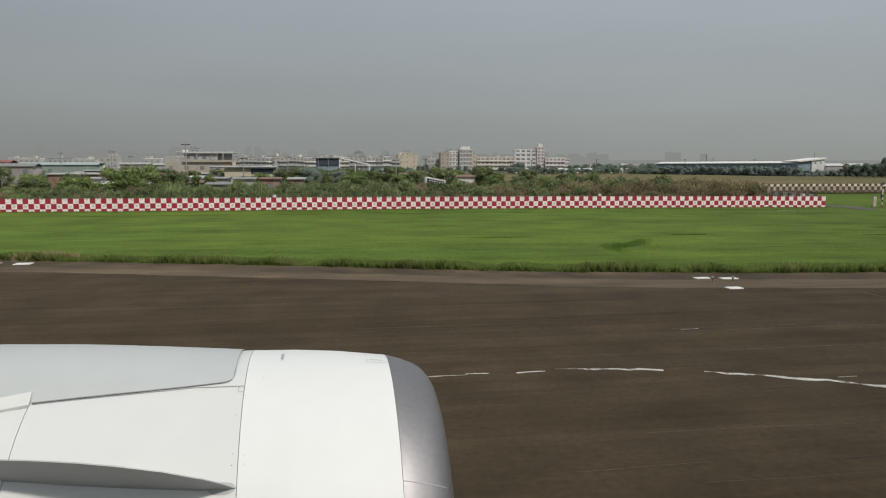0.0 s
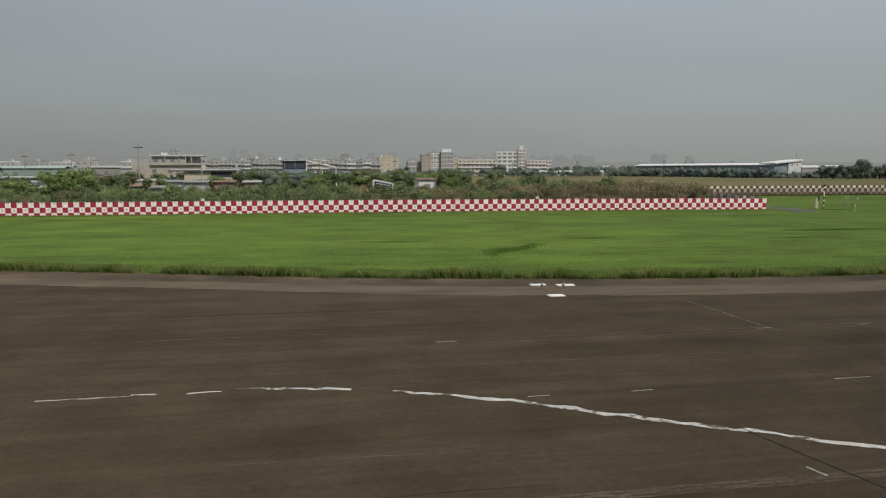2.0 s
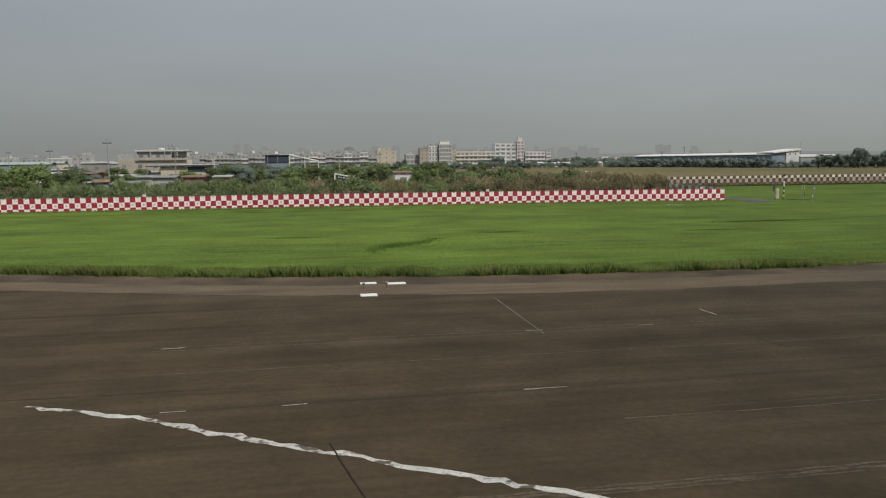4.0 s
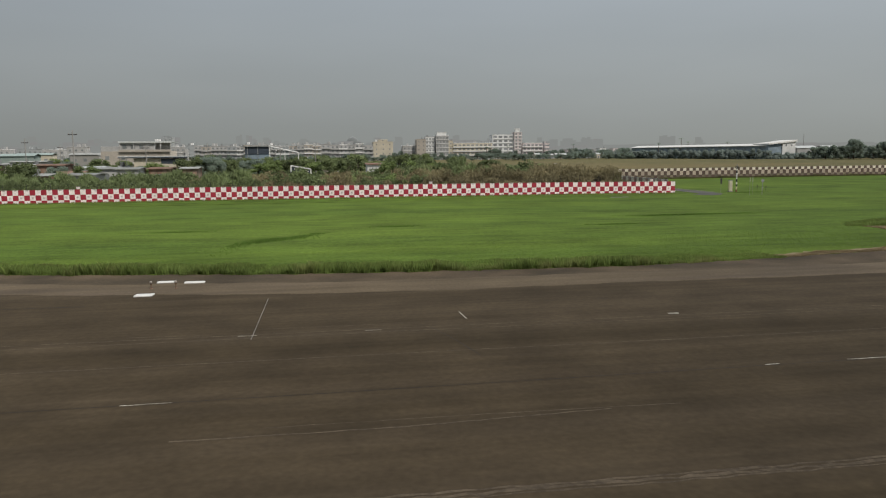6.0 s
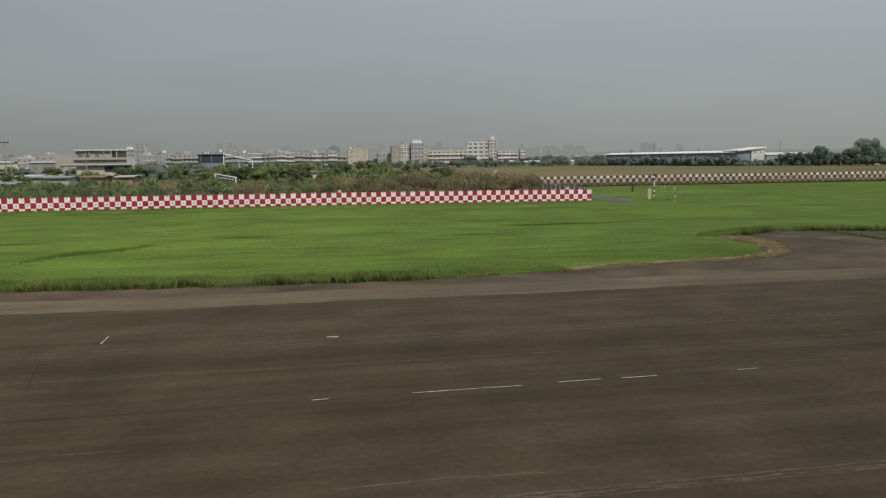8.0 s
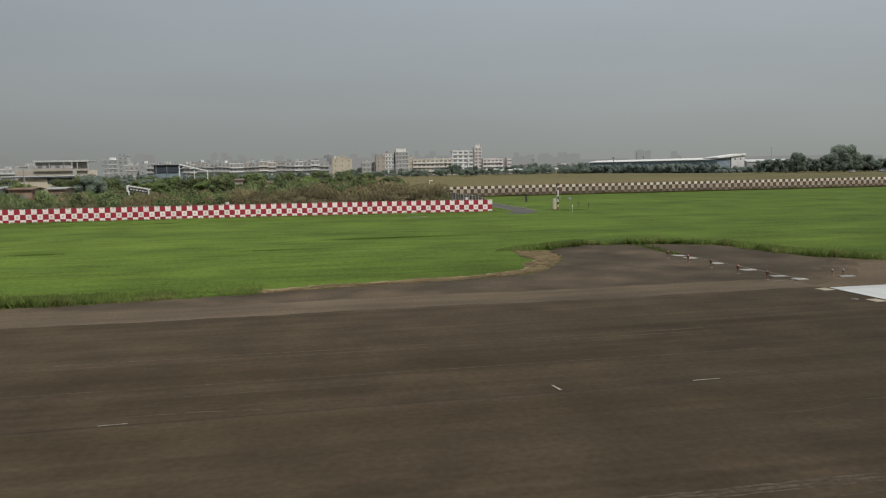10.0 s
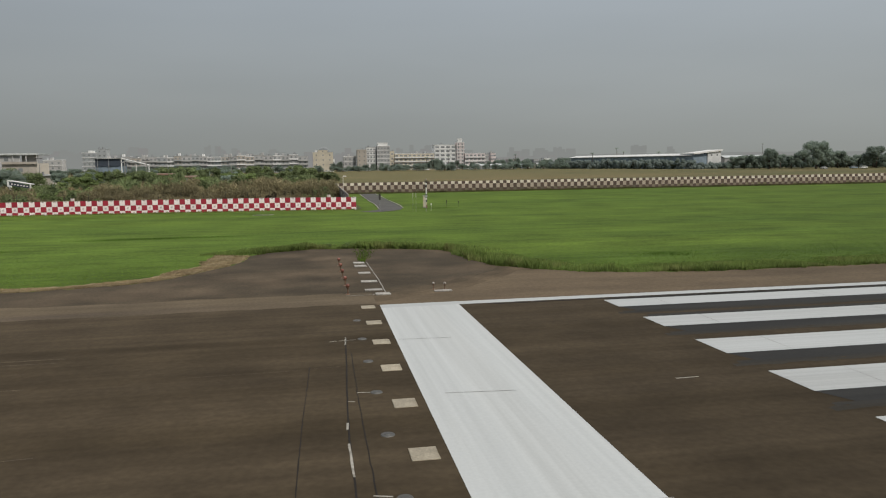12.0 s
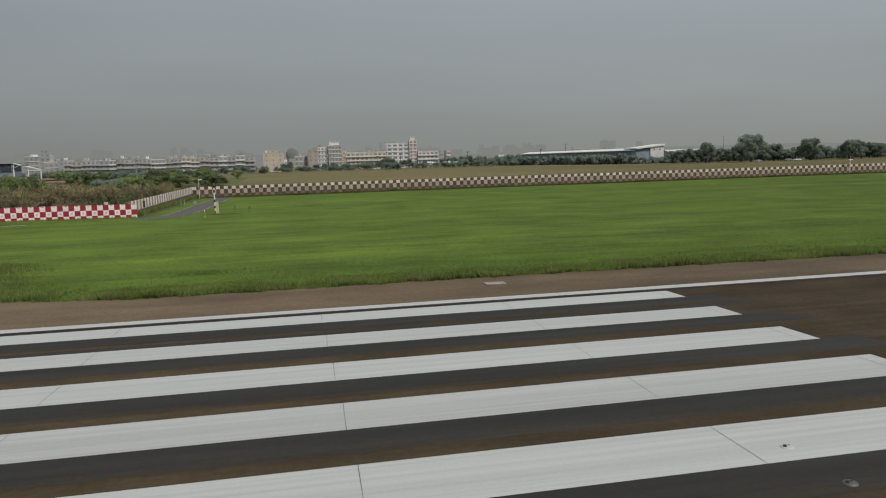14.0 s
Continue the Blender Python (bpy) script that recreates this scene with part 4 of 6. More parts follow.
def checkered_fence(label, start, direction, count, col, rows, top, mats, singles, group="", rise=lambda s: 0.0):
    """Rows of two-coloured boards on posts, heights and paints from below, level or on a rise along the run. The columns in the slice 'singles' are pieces; the others are joined."""
    tall = sum(rows)
    z0 = top - tall
    turn = math.atan2(direction[1], direction[0])
    fence = empty("fence", (start[0], start[1], z0), label, "fence", group, turn=turn)
    used = list(dict.fromkeys(m for pair in mats for m in pair))
    boards = {(m, row): panel_mesh("board", col, row, m, M_MARK if m is M_WHITE else None) for row, pair in zip(rows, mats) for m in pair}
    capped = panel_mesh("board", col, rows[2], M_WHITE, M_CLIP, True) if M_WHITE in used else None
    rest, marks, clips = {m: bmesh.new() for m in used}, bmesh.new(), bmesh.new()
    for i in range(count):
        mid = (i + 0.5) * col
        for j, row in enumerate(rows):
            m = mats[j][(i + j) % 2]
            z = sum(rows[:j]) + rise(mid)
            if singles[0] <= i < singles[1]:
                shared("board", capped if m is M_WHITE and j == 2 else boards[m, row], fence, (mid, 0, z))
            else:
                if m is M_WHITE and j == 2:
                    box(mid - 0.19, mid + 0.17, -0.038, -0.030, z + row - 0.10, z + row - 0.045, bm=clips)
                elif m is M_WHITE:
                    box(mid - 0.13, mid + 0.13, -0.034, -0.030, z + 0.5 * row - 0.12, z + 0.5 * row + 0.12, bm=marks)
                box(i * col + 0.006, (i + 1) * col - 0.006, -0.03, 0.03, z + 0.006, z + row - 0.006, bm=rest[m])
    for m, bm in rest.items():
        if bm.verts:
            tagged(part("board_run", bm, m, fence), kind="stuff")
        else:
            bm.free()
    if marks.verts:
        tagged(part("stencil_run", marks, M_MARK, fence), kind="stuff")
        tagged(part("clip_run", clips, M_CLIP, fence), kind="stuff")
    else:
        marks.free()
        clips.free()
    post = bpy.data.meshes.new("fence_post")
    bm = box(-0.04, 0.04, 0.035, 0.115, -0.3, tall + 0.02)
    bm.to_mesh(post)
    bm.free()
    post.materials.append(M_STEEL)
    for i in range(0, count + 1, 3):
        shared("post", post, fence, (i * col, 0, rise(i * col)))
    bm = bmesh.new()
    for z in (0.15, 1.1, tall - 0.1):
        for i in range(0, count, 3):
            end = min(i + 3, count) * col
            rod((i * col, 0.052, z + rise(i * col)), (end, 0.052, z + rise(end)), 0.02, 0.02, 4, bm)
    part("rail", bm, M_STEEL, fence)
    return fence


def fence_rise(x):
    """Height of the fence's top over its lower end beside the service road."""
    return float(np.interp(x, [-16, 45, 60, 80, 100, 111.7], [0.32, 0.31, 0.27, 0.21, 0.12, 0.0]))


def fence_bank(x):
    return max(0.0, fence_rise(x) - 0.02)


def build_fences():
    n = 184
    left = 111.70 - n * 0.688
    checkered_fence("long red and white checkered fence at the grass edge", (left, 105.2), (1, 0), n, 0.688, (0.69,) * 3, 0.54, ((M_RED, M_WHITE),) * 3, (84, n), "", lambda q: fence_rise(left + q))
    checkered_fence("faded brown and cream checkered side fence along the service road", (110.75, 105.6), (0.005, 1), 56, 1.141, (0.69,) * 3, 0.86, ((M_GRIMY, M_BROWN), (M_SUNLITCREAM, M_PINK), (M_PINK, M_SUNLITCREAM)), (0, 56))
    checkered_fence("faded brown and cream checkered fence across the field", (111.082, 169.6), (1, 0.002), 341, 0.818, (0.76, 0.98, 0.63), 0.84, ((M_GRIMY, M_BROWN), (M_DIRTY, M_BROWN), (M_CREAM, M_BROWN)), (0, 90))
    # low grassy bank against the foot of the checkered boards
    xs, ys = np.linspace(left - 0.3, 111.7, 120), np.linspace(99.5, 105.16, 9)
    verts = [(x, y, gz(y) + 0.004 + fence_bank(x) * (t * t * (3 - 2 * t))) for x in xs for y in ys for t in [(y - 99.5) / 5.66]]
    faces = [(9 * i + k, 9 * i + k + 9, 9 * i + k + 10, 9 * i + k + 1) for i in range(119) for k in range(8)]
    tagged(link_mesh("grass_bank", verts, faces, M_LAWN, smooth=True), "low grassy bank along the foot of the fence", "grass bank", kind="structure")
    strip("bare_strip", [(111.75, 105.9), (111.85, 125), (111.95, 145), (112.1, 168)], 1.5, 0.012, M_DITCH, "dark bare strip along the foot of the side fence", "bare strip", 0.6, 78)
    for x in (28.2, 75.0, 108.0):
        ob = empty("fence_sign", (x, 105.3, gz(105) + fence_rise(x) - 0.24), "small white notice board on a post above the fence", "sign", "fence signs")
        part("post", tube(0.03, 0.03, 0, 2.0, 8), M_STEEL, ob)
        part("board", box(-0.24, 0.24, -0.02, 0.02, 2.0, 2.34, 0.006), M_MARK, ob)
    wire = empty("wire_fence", (-16, 105.9, gz(105)), "thin dark stakes of a wire fence behind the checkered boards", "fence")
    me = bpy.data.meshes.new("stake")
    bm = tube(0.03, 0.025, -0.1, 2.75, 6)
    bm.to_mesh(me)
    bm.free()
    me.materials.append(M_DARKSTEEL)
    for k in range(44):
        shared("stake", me, wire, (k * 2.9, 0, 0))
    bm = bmesh.new()
    for z in (2.2, 2.45, 2.7):
        box(0, 126, -0.006, 0.006, z, z + 0.012, bm=bm)
    part("wire", bm, M_DARKSTEEL, wire)


build_fences()


# ---- plants ----
def leaf_mesh(name, mats, centres, count, leaf, spread=1.0, upright=0.0, seed=0, core=0.0):
    """Leaves round clump centres (x, y, z, radius): diamonds at random turns, after them a rough inner mass in each clump where core is given."""
    rng = np.random.default_rng(seed)
    c = np.array(centres, float)
    wt = c[:, 3] ** 2
    pick = rng.choice(len(c), count, p=wt / wt.sum())
    d = rng.normal(size=(count, 3))
    d /= np.linalg.norm(d, axis=1)[:, None]
    rad = c[pick, 3] * rng.uniform(0.35, 1.0, count) ** 0.5 * spread
    pos = c[pick, :3] + d * rad[:, None]
    pos[:, 2] = np.maximum(pos[:, 2], 0.02)
    a = rng.normal(size=(count, 3)) + np.array([0, 0, upright])
    a /= np.linalg.norm(a, axis=1)[:, None]
    b = np.cross(a, rng.normal(size=(count, 3)))
    b /= np.linalg.norm(b, axis=1)[:, None]
    s = leaf * rng.uniform(0.6, 1.4, count)[:, None]
    long, wide = a * s * (1.0 + 0.8 * upright), b * s * (0.45 if upright == 0 else 0.22)
    v = np.stack([pos - long, pos + wide, pos + long, pos - wide], 1).reshape(-1, 3)
    f = np.arange(count * 4).reshape(-1, 4).tolist()
    if core:
        knob = bmesh.new()
        bmesh.ops.create_icosphere(knob, subdivisions=1, radius=1.0)
        shape = np.array([q.co for q in knob.verts])
        tris = [[q.index for q in t.verts] for t in knob.faces]
        knob.free()
        masses = c[:, None, :3] + shape[None] * (c[:, 3] * core)[:, None, None] * rng.uniform(0.75, 1.15, (len(c), len(shape), 1))
        masses[..., 2] = np.maximum(masses[..., 2], 0.01)
        for k in range(len(c)):
            f += [[i + len(v) + k * len(shape) for i in t] for t in tris]
        v = np.concatenate([v, masses.reshape(-1, 3)])
    me = bpy.data.meshes.new(name)
    me.from_pydata(v.tolist(), [], f)
    me.materials.append(mats)
    return me


def clumps(rng, w, h, n, base=0.25):
    out = []
    for _ in range(n):
        a, r = rng.uniform(0, 2 * math.pi), w * math.sqrt(rng.uniform(0, 1)) * 0.75
        top = h * (1 - 0.55 * (r / w) ** 2)
        out.append((r * math.cos(a), r * math.sin(a) * 0.8, rng.uniform(base, 1.0) * top * 0.85, rng.uniform(0.22, 0.42) * min(w, h)))
    return out


def bush_kinds():
    rnd = random.Random(5)
    kinds = {"green": [], "bright": [], "dry": [], "reed": []}  # four shapes of each
    for k in range(4):
        kinds["green"].append(leaf_mesh("foliage", M_LEAF, clumps(rnd, 1.5, 2.6, 15), 2300, 0.115, seed=10 + k))
        kinds["bright"].append(leaf_mesh("foliage", M_LEAFB, clumps(rnd, 1.6, 2.3, 14), 2100, 0.11, seed=20 + k))
        kinds["dry"].append(leaf_mesh("foliage", M_LEAFDRY, clumps(rnd, 1.5, 2.5, 15, 0.05), 2900, 0.095, upright=1.4, seed=30 + k))
        kinds["reed"].append(leaf_mesh("foliage", M_LEAF, clumps(rnd, 1.4, 2.5, 12, 0.1), 1900, 0.16, upright=2.2, seed=40 + k))
    stems = []
    for k in range(3):
        bm = bmesh.new()
        for _ in range(7):
            a = rnd.uniform(0, 6.28)
            rod((0.1 * math.cos(a), 0.1 * math.sin(a), -0.1), (rnd.uniform(0.3, 0.9) * math.cos(a), rnd.uniform(0.3, 0.9) * math.sin(a), rnd.uniform(1.2, 2.0)), 0.035, 0.012, 5, bm)
        me = bpy.data.meshes.new("woody_stem")
        bm.to_mesh(me)
        bm.free()
        me.materials.append(M_BARK)
        stems.append(me)
    return kinds, stems


BUSH, STEMS = bush_kinds()
STRAW = leaf_mesh("twigs", M_DRY, clumps(random.Random(9), 1.5, 2.3, 14, 0.05), 2600, 0.10, upright=0.5, seed=55)
BUSH_LABEL = {"green": "leafy green bush growing behind the fence", "bright": "bright green leafy bush growing behind the fence",
              "dry": "brown dried-out scrub growing behind the fence", "reed": "tall green reedy grass clump behind the fence"}


def bush(kind, x, y, s, rnd, tall=1.0):
    ob = empty("bush", (x, y, gz(y) - 0.05), BUSH_LABEL[kind], "bush", kind + " bushes", turn=rnd.uniform(0, 6.28))
    ob.scale = (s, s, s * tall)
    shared("woody_stem", rnd.choice(STEMS), ob, (0, 0, 0))
    shared("foliage", rnd.choice(BUSH[kind]), ob, (0, 0, 0))
    return ob


def scrub_kind(u, y0, rnd):
    if u > 82 and y0 > 118:
        return rnd.choices(("green", "bright", "dry", "reed"), (1.5, 0.8, 9, 1.5))[0]
    if u > 58 and y0 > 124:
        return rnd.choices(("green", "bright", "dry", "reed"), (3, 2.2, 5, 1))[0]
    if u > 84:
        return rnd.choices(("dry", "green", "bright", "reed"), (9, 0.15, 0.1 if y0 < 122 else 3, 1.6 if y0 > 113 else 0.4))[0]
    if u > 52:
        return rnd.choices(("dry", "green", "bright"), (9, 1.2, 0.6) if y0 < 118 else (5, 3, 1.5))[0]
    return rnd.choices(("green", "bright", "reed", "dry"), (4, 3.5, 8 if 5 < u < 56 else 1.5, 1))[0]


def build_scrub():
    """Two rows of single bushes behind the fence; the thicket behind them is joined, a mesh a kind."""
    rnd = random.Random(8)
    rng = np.random.default_rng(18)
    for x, y, s in ((106.6, 52.4, 0.15), (107.8, 52.2, 0.19), (108.5, 52.6, 0.15), (110.4, 52.0, 0.12), (104.9, 52.6, 0.12)):
        ob = empty("weed", (x, y, gz(y)), "small leafy weed at the asphalt edge", "weed", "weeds", turn=rnd.uniform(0, 6.28))
        ob.scale = (s, s, s)
        shared("foliage", rnd.choice(BUSH["bright"]), ob, (0, 0, 0))
    # Near-black leaves put the shade of a scrub hollow into a bush.
    ob = empty("bush", (100.4, 107.2, gz(107)), "dark dead bush close behind the fence", "bush", "dead bushes")
    ob.scale = (1.0, 0.55, 1.06)
    shared("woody_stem", STEMS[0], ob, (0, 0, 0))
    shared("foliage", leaf_mesh("foliage", M_LEAFHOLLOW, clumps(random.Random(31), 1.5, 2.5, 16, 0.05), 3000, 0.10, seed=57), ob, (0, 0, 0))
    thicket = {k: [] for k in BUSH}
    coords = {}
    for k, meshes in BUSH.items():
        for m in meshes:
            co = np.empty(len(m.vertices) * 3)
            m.vertices.foreach_get("co", co)
            coords[m.name] = co.reshape(-1, 4, 3)
    rows = ((108.3, 1.5, 0.66), (111.2, 1.7, 0.80), (115.0, 1.9, 0.92), (119.5, 2.1, 1.0), (125.0, 2.4, 1.0), (132.0, 2.7, 0.98), (141, 3.2, 0.96), (153, 3.8, 0.92), (170, 4.6, 0.85), (192, 5.6, 0.8), (222, 6.5, 0.75))
    for row, (y0, step, full) in enumerate(rows):
        x = -18.0 - 0.35 * (y0 - 107)
        while x < float(np.interp(y0, [108, 120, 130, 145, 222], [105.4, 106.9, 108.2, 109.4, 107.5])):
            kind = scrub_kind(x + rnd.uniform(-8, 8), y0, rnd)
            y = y0 + rnd.uniform(-0.9, 1.2)
            crest = float(np.interp(x, [-30, -5, 12, 22, 36, 46, 51, 57, 62, 70, 80, 92, 101, 109], [2.3, 2.3, 2.4, 2.6, 2.6, 2.8, 2.7, 2.5, 2.9, 3.1, 3.6, 3.8, 3.7, 3.3]))
            high = full * (min(crest, 5.1 - (5.1 - crest) * y / 116) - gz(y)) if y > 116 else full * (crest - gz(y))
            s, tall = max(0.5, high / 2.45) * rnd.uniform(0.78, 1.06), 1.0
            clear = (51.0 < x < 61.5 and 124 < y0 < 145) or (y0 > 160 and x < 56 and rnd.random() < 0.3)
            if not clear and row < 2:
                bush(kind, x, y, s, rnd, tall)
            elif not clear:
                q = coords[rnd.choice(BUSH[kind]).name]
                q = q[rng.random(len(q)) < (0.75 if row < 5 else 0.5)]
                a = rnd.uniform(0, 6.28)
                ca, sa = math.cos(a), math.sin(a)
                mid = q.mean(1, keepdims=True)
                q = mid + (q - mid) * (1.0 if row < 5 else 1.35)
                thicket[kind].append(np.stack([x + s * (q[..., 0] * ca - q[..., 1] * sa), y + s * (q[..., 0] * sa + q[..., 1] * ca), gz(y) + s * tall * q[..., 2]], -1))
            x += step * rnd.uniform(0.75, 1.35)
    for x, y, s in ((54.2, 139.2, 1.3), (55.8, 138.6, 1.35), (57.4, 139.0, 1.2), (59.0, 138.2, 1.25), (52.6, 137.6, 1.35), (60.8, 137.5, 1.4), (51.2, 139.5, 1.5), (56.5, 145, 1.6), (53.5, 146, 1.6), (51.5, 144, 1.6), (59, 144.6, 1.4)):
        bush(rnd.choice(("green", "dry")), x, y, s, rnd)
    bush("green", 56.2, 120.0, 1.8, rnd)
    for x, y, s in ((104.0, 111.0, 1.15), (105.0, 113.6, 1.2), (106.3, 118.0, 1.3), (105.0, 109.0, 0.8), (106.9, 121.0, 1.2), (107.8, 124.5, 1.2)):
        bush("bright" if y < 112 else "green", x, y, s, rnd)
    for x, y, s in ((60.0, 147, 0.8), (61.6, 147.5, 0.95), (63.2, 148, 0.9), (64.8, 148.2, 0.7)):
        ob = empty("brush_pile", (x, y, gz(y)), "pale heap of dry straw-coloured brush", "brush pile", "brush piles", turn=rnd.uniform(0, 6.28))
        ob.scale = (1.3 * s, 1.0 * s, 1.75 * s)
        shared("twigs", STRAW, ob, (0, 0, 0))
    for k in range(16):
        bush(rnd.choice(("bright", "green")), min(109.6, 107.6 + k * 0.14) + rnd.uniform(-1.2, 0.5), 124 + k * 2.7, rnd.uniform(0.9, 1.1) * (1.0 - 0.025 * k), rnd)
    for kind, some in thicket.items():
        v = np.concatenate(some).reshape(-1, 3)
        me = bpy.data.meshes.new("scrub_thicket")
        me.from_pydata(v.tolist(), [], np.arange(len(v)).reshape(-1, 4).tolist())
        me.materials.append(BUSH[kind][0].materials[0])
        tagged(new("scrub_thicket", me), BUSH_LABEL[kind].replace("clump", "thicket").replace("leafy green bush", "leafy green thicket").replace("leafy bush", "leafy thicket"), "scrub", kind="stuff")


build_scrub()


TOWN_LEAVES = 2600


def tree_kinds():
    rnd = random.Random(21)
    made = []
    for k in range(4):
        bm = bmesh.new()
        h = 1.0
        rod((0, 0, -0.03), (0.01, 0, 0.42), 0.035, 0.024, 8, bm)
        cl = []
        for j in range(9):
            a, el = rnd.uniform(0, 6.28), rnd.uniform(0.15, 0.95)
            end = (0.30 * math.cos(a) * (1.1 - el * 0.5), 0.30 * math.sin(a) * (1.1 - el * 0.5), 0.40 + 0.45 * el)
            rod((0.01, 0, rnd.uniform(0.25, 0.42)), end, 0.016, 0.005, 5, bm)
            cl.append((*end, rnd.uniform(0.12, 0.2)))
        for _ in range(20):
            a, r = rnd.uniform(0, 6.28), 0.40 * math.sqrt(rnd.uniform(0, 1))
            cl.append((r * math.cos(a), r * math.sin(a), rnd.uniform(0.16, 0.94 - 0.6 * r), rnd.uniform(0.06, 0.17)))
        wood = bpy.data.meshes.new("trunk")
        bm.to_mesh(wood)
        bm.free()
        wood.materials.append(M_BARK)
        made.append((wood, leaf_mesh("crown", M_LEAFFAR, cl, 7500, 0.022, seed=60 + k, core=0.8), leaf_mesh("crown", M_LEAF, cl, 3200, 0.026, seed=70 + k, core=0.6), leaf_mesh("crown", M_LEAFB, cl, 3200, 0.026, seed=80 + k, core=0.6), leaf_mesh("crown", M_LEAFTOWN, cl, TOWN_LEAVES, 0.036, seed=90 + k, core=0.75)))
    return made


TREES = tree_kinds()


def tree(x, y, h, w, rnd, kind=1, label="", group="trees"):
    ob = empty("tree", (x, y, gz(y)), label or "broad leafy tree with a dusty green crown", "tree", group, turn=rnd.uniform(0, 6.28))
    ob.scale = (w, w, h)
    t = rnd.choice(TREES)
    shared("trunk", t[0], ob, (0, 0, 0))
    shared("crown", t[kind], ob, (0, 0, 0))


def far_trees(spots, rnd):
    """The many trees among the town houses, too far off to tell apart, in one mesh of leaves and trunks."""
    shapes = []
    for wood, _, _, _, crown in TREES:
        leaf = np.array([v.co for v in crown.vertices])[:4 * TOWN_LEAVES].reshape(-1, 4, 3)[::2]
        mid = leaf.mean(1, keepdims=True)
        shapes.append((mid + (leaf - mid) * 1.35, np.array([v.co for v in wood.vertices]), [tuple(q.vertices) for q in wood.polygons]))
    verts, faces, slots, n = [], [], [], 0
    for x, y, h, w in spots:
        leaf, wood, polys = rnd.choice(shapes)
        size, place = np.array((w * rnd.choice((-1, 1)), w, h)), np.array((x, y, gz(y)))
        pts = leaf.reshape(-1, 3) * size + place
        verts.append(pts)
        faces += (np.arange(len(pts)).reshape(-1, 4) + n).tolist()
        slots += [0] * (len(pts) // 4)
        n += len(pts)
        verts.append(wood * size + place)
        faces += [tuple(i + n for i in q) for q in polys]
        slots += [1] * len(polys)
        n += len(wood)
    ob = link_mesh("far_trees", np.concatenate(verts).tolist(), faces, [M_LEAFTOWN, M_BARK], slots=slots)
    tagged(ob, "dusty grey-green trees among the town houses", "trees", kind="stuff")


def palm(x, y, h, rnd):
    ob = empty("palm_tree", (x, y, gz(y)), "tall thin palm tree with a ragged crown", "palm tree", "palms")
    part("trunk", tube(0.28, 0.18, -0.1, h, 8), M_BARK, ob)
    bm = bmesh.new()
    for k in range(13):
        a, droop = 6.28 * k / 13, rnd.uniform(0.1, 0.9)
        p = [Vector((0, 0, h)), Vector((1.3 * math.cos(a), 1.3 * math.sin(a), h + 0.9 - 0.4 * droop)), Vector((2.6 * math.cos(a), 2.6 * math.sin(a), h + 0.4 - 1.3 * droop))]
        side = Vector((-math.sin(a), math.cos(a), 0)) * 0.28
        vs = [bm.verts.new(q) for q in (p[0] - side * 0.3, p[0] + side * 0.3, p[1] + side, p[1] - side, p[2] + side * 0.2, p[2] - side * 0.2)]
        bm.faces.new((vs[0], vs[1], vs[2], vs[3]))
        bm.faces.new((vs[3], vs[2], vs[4], vs[5]))
    part("crown", bm, M_LEAFFAR, ob)


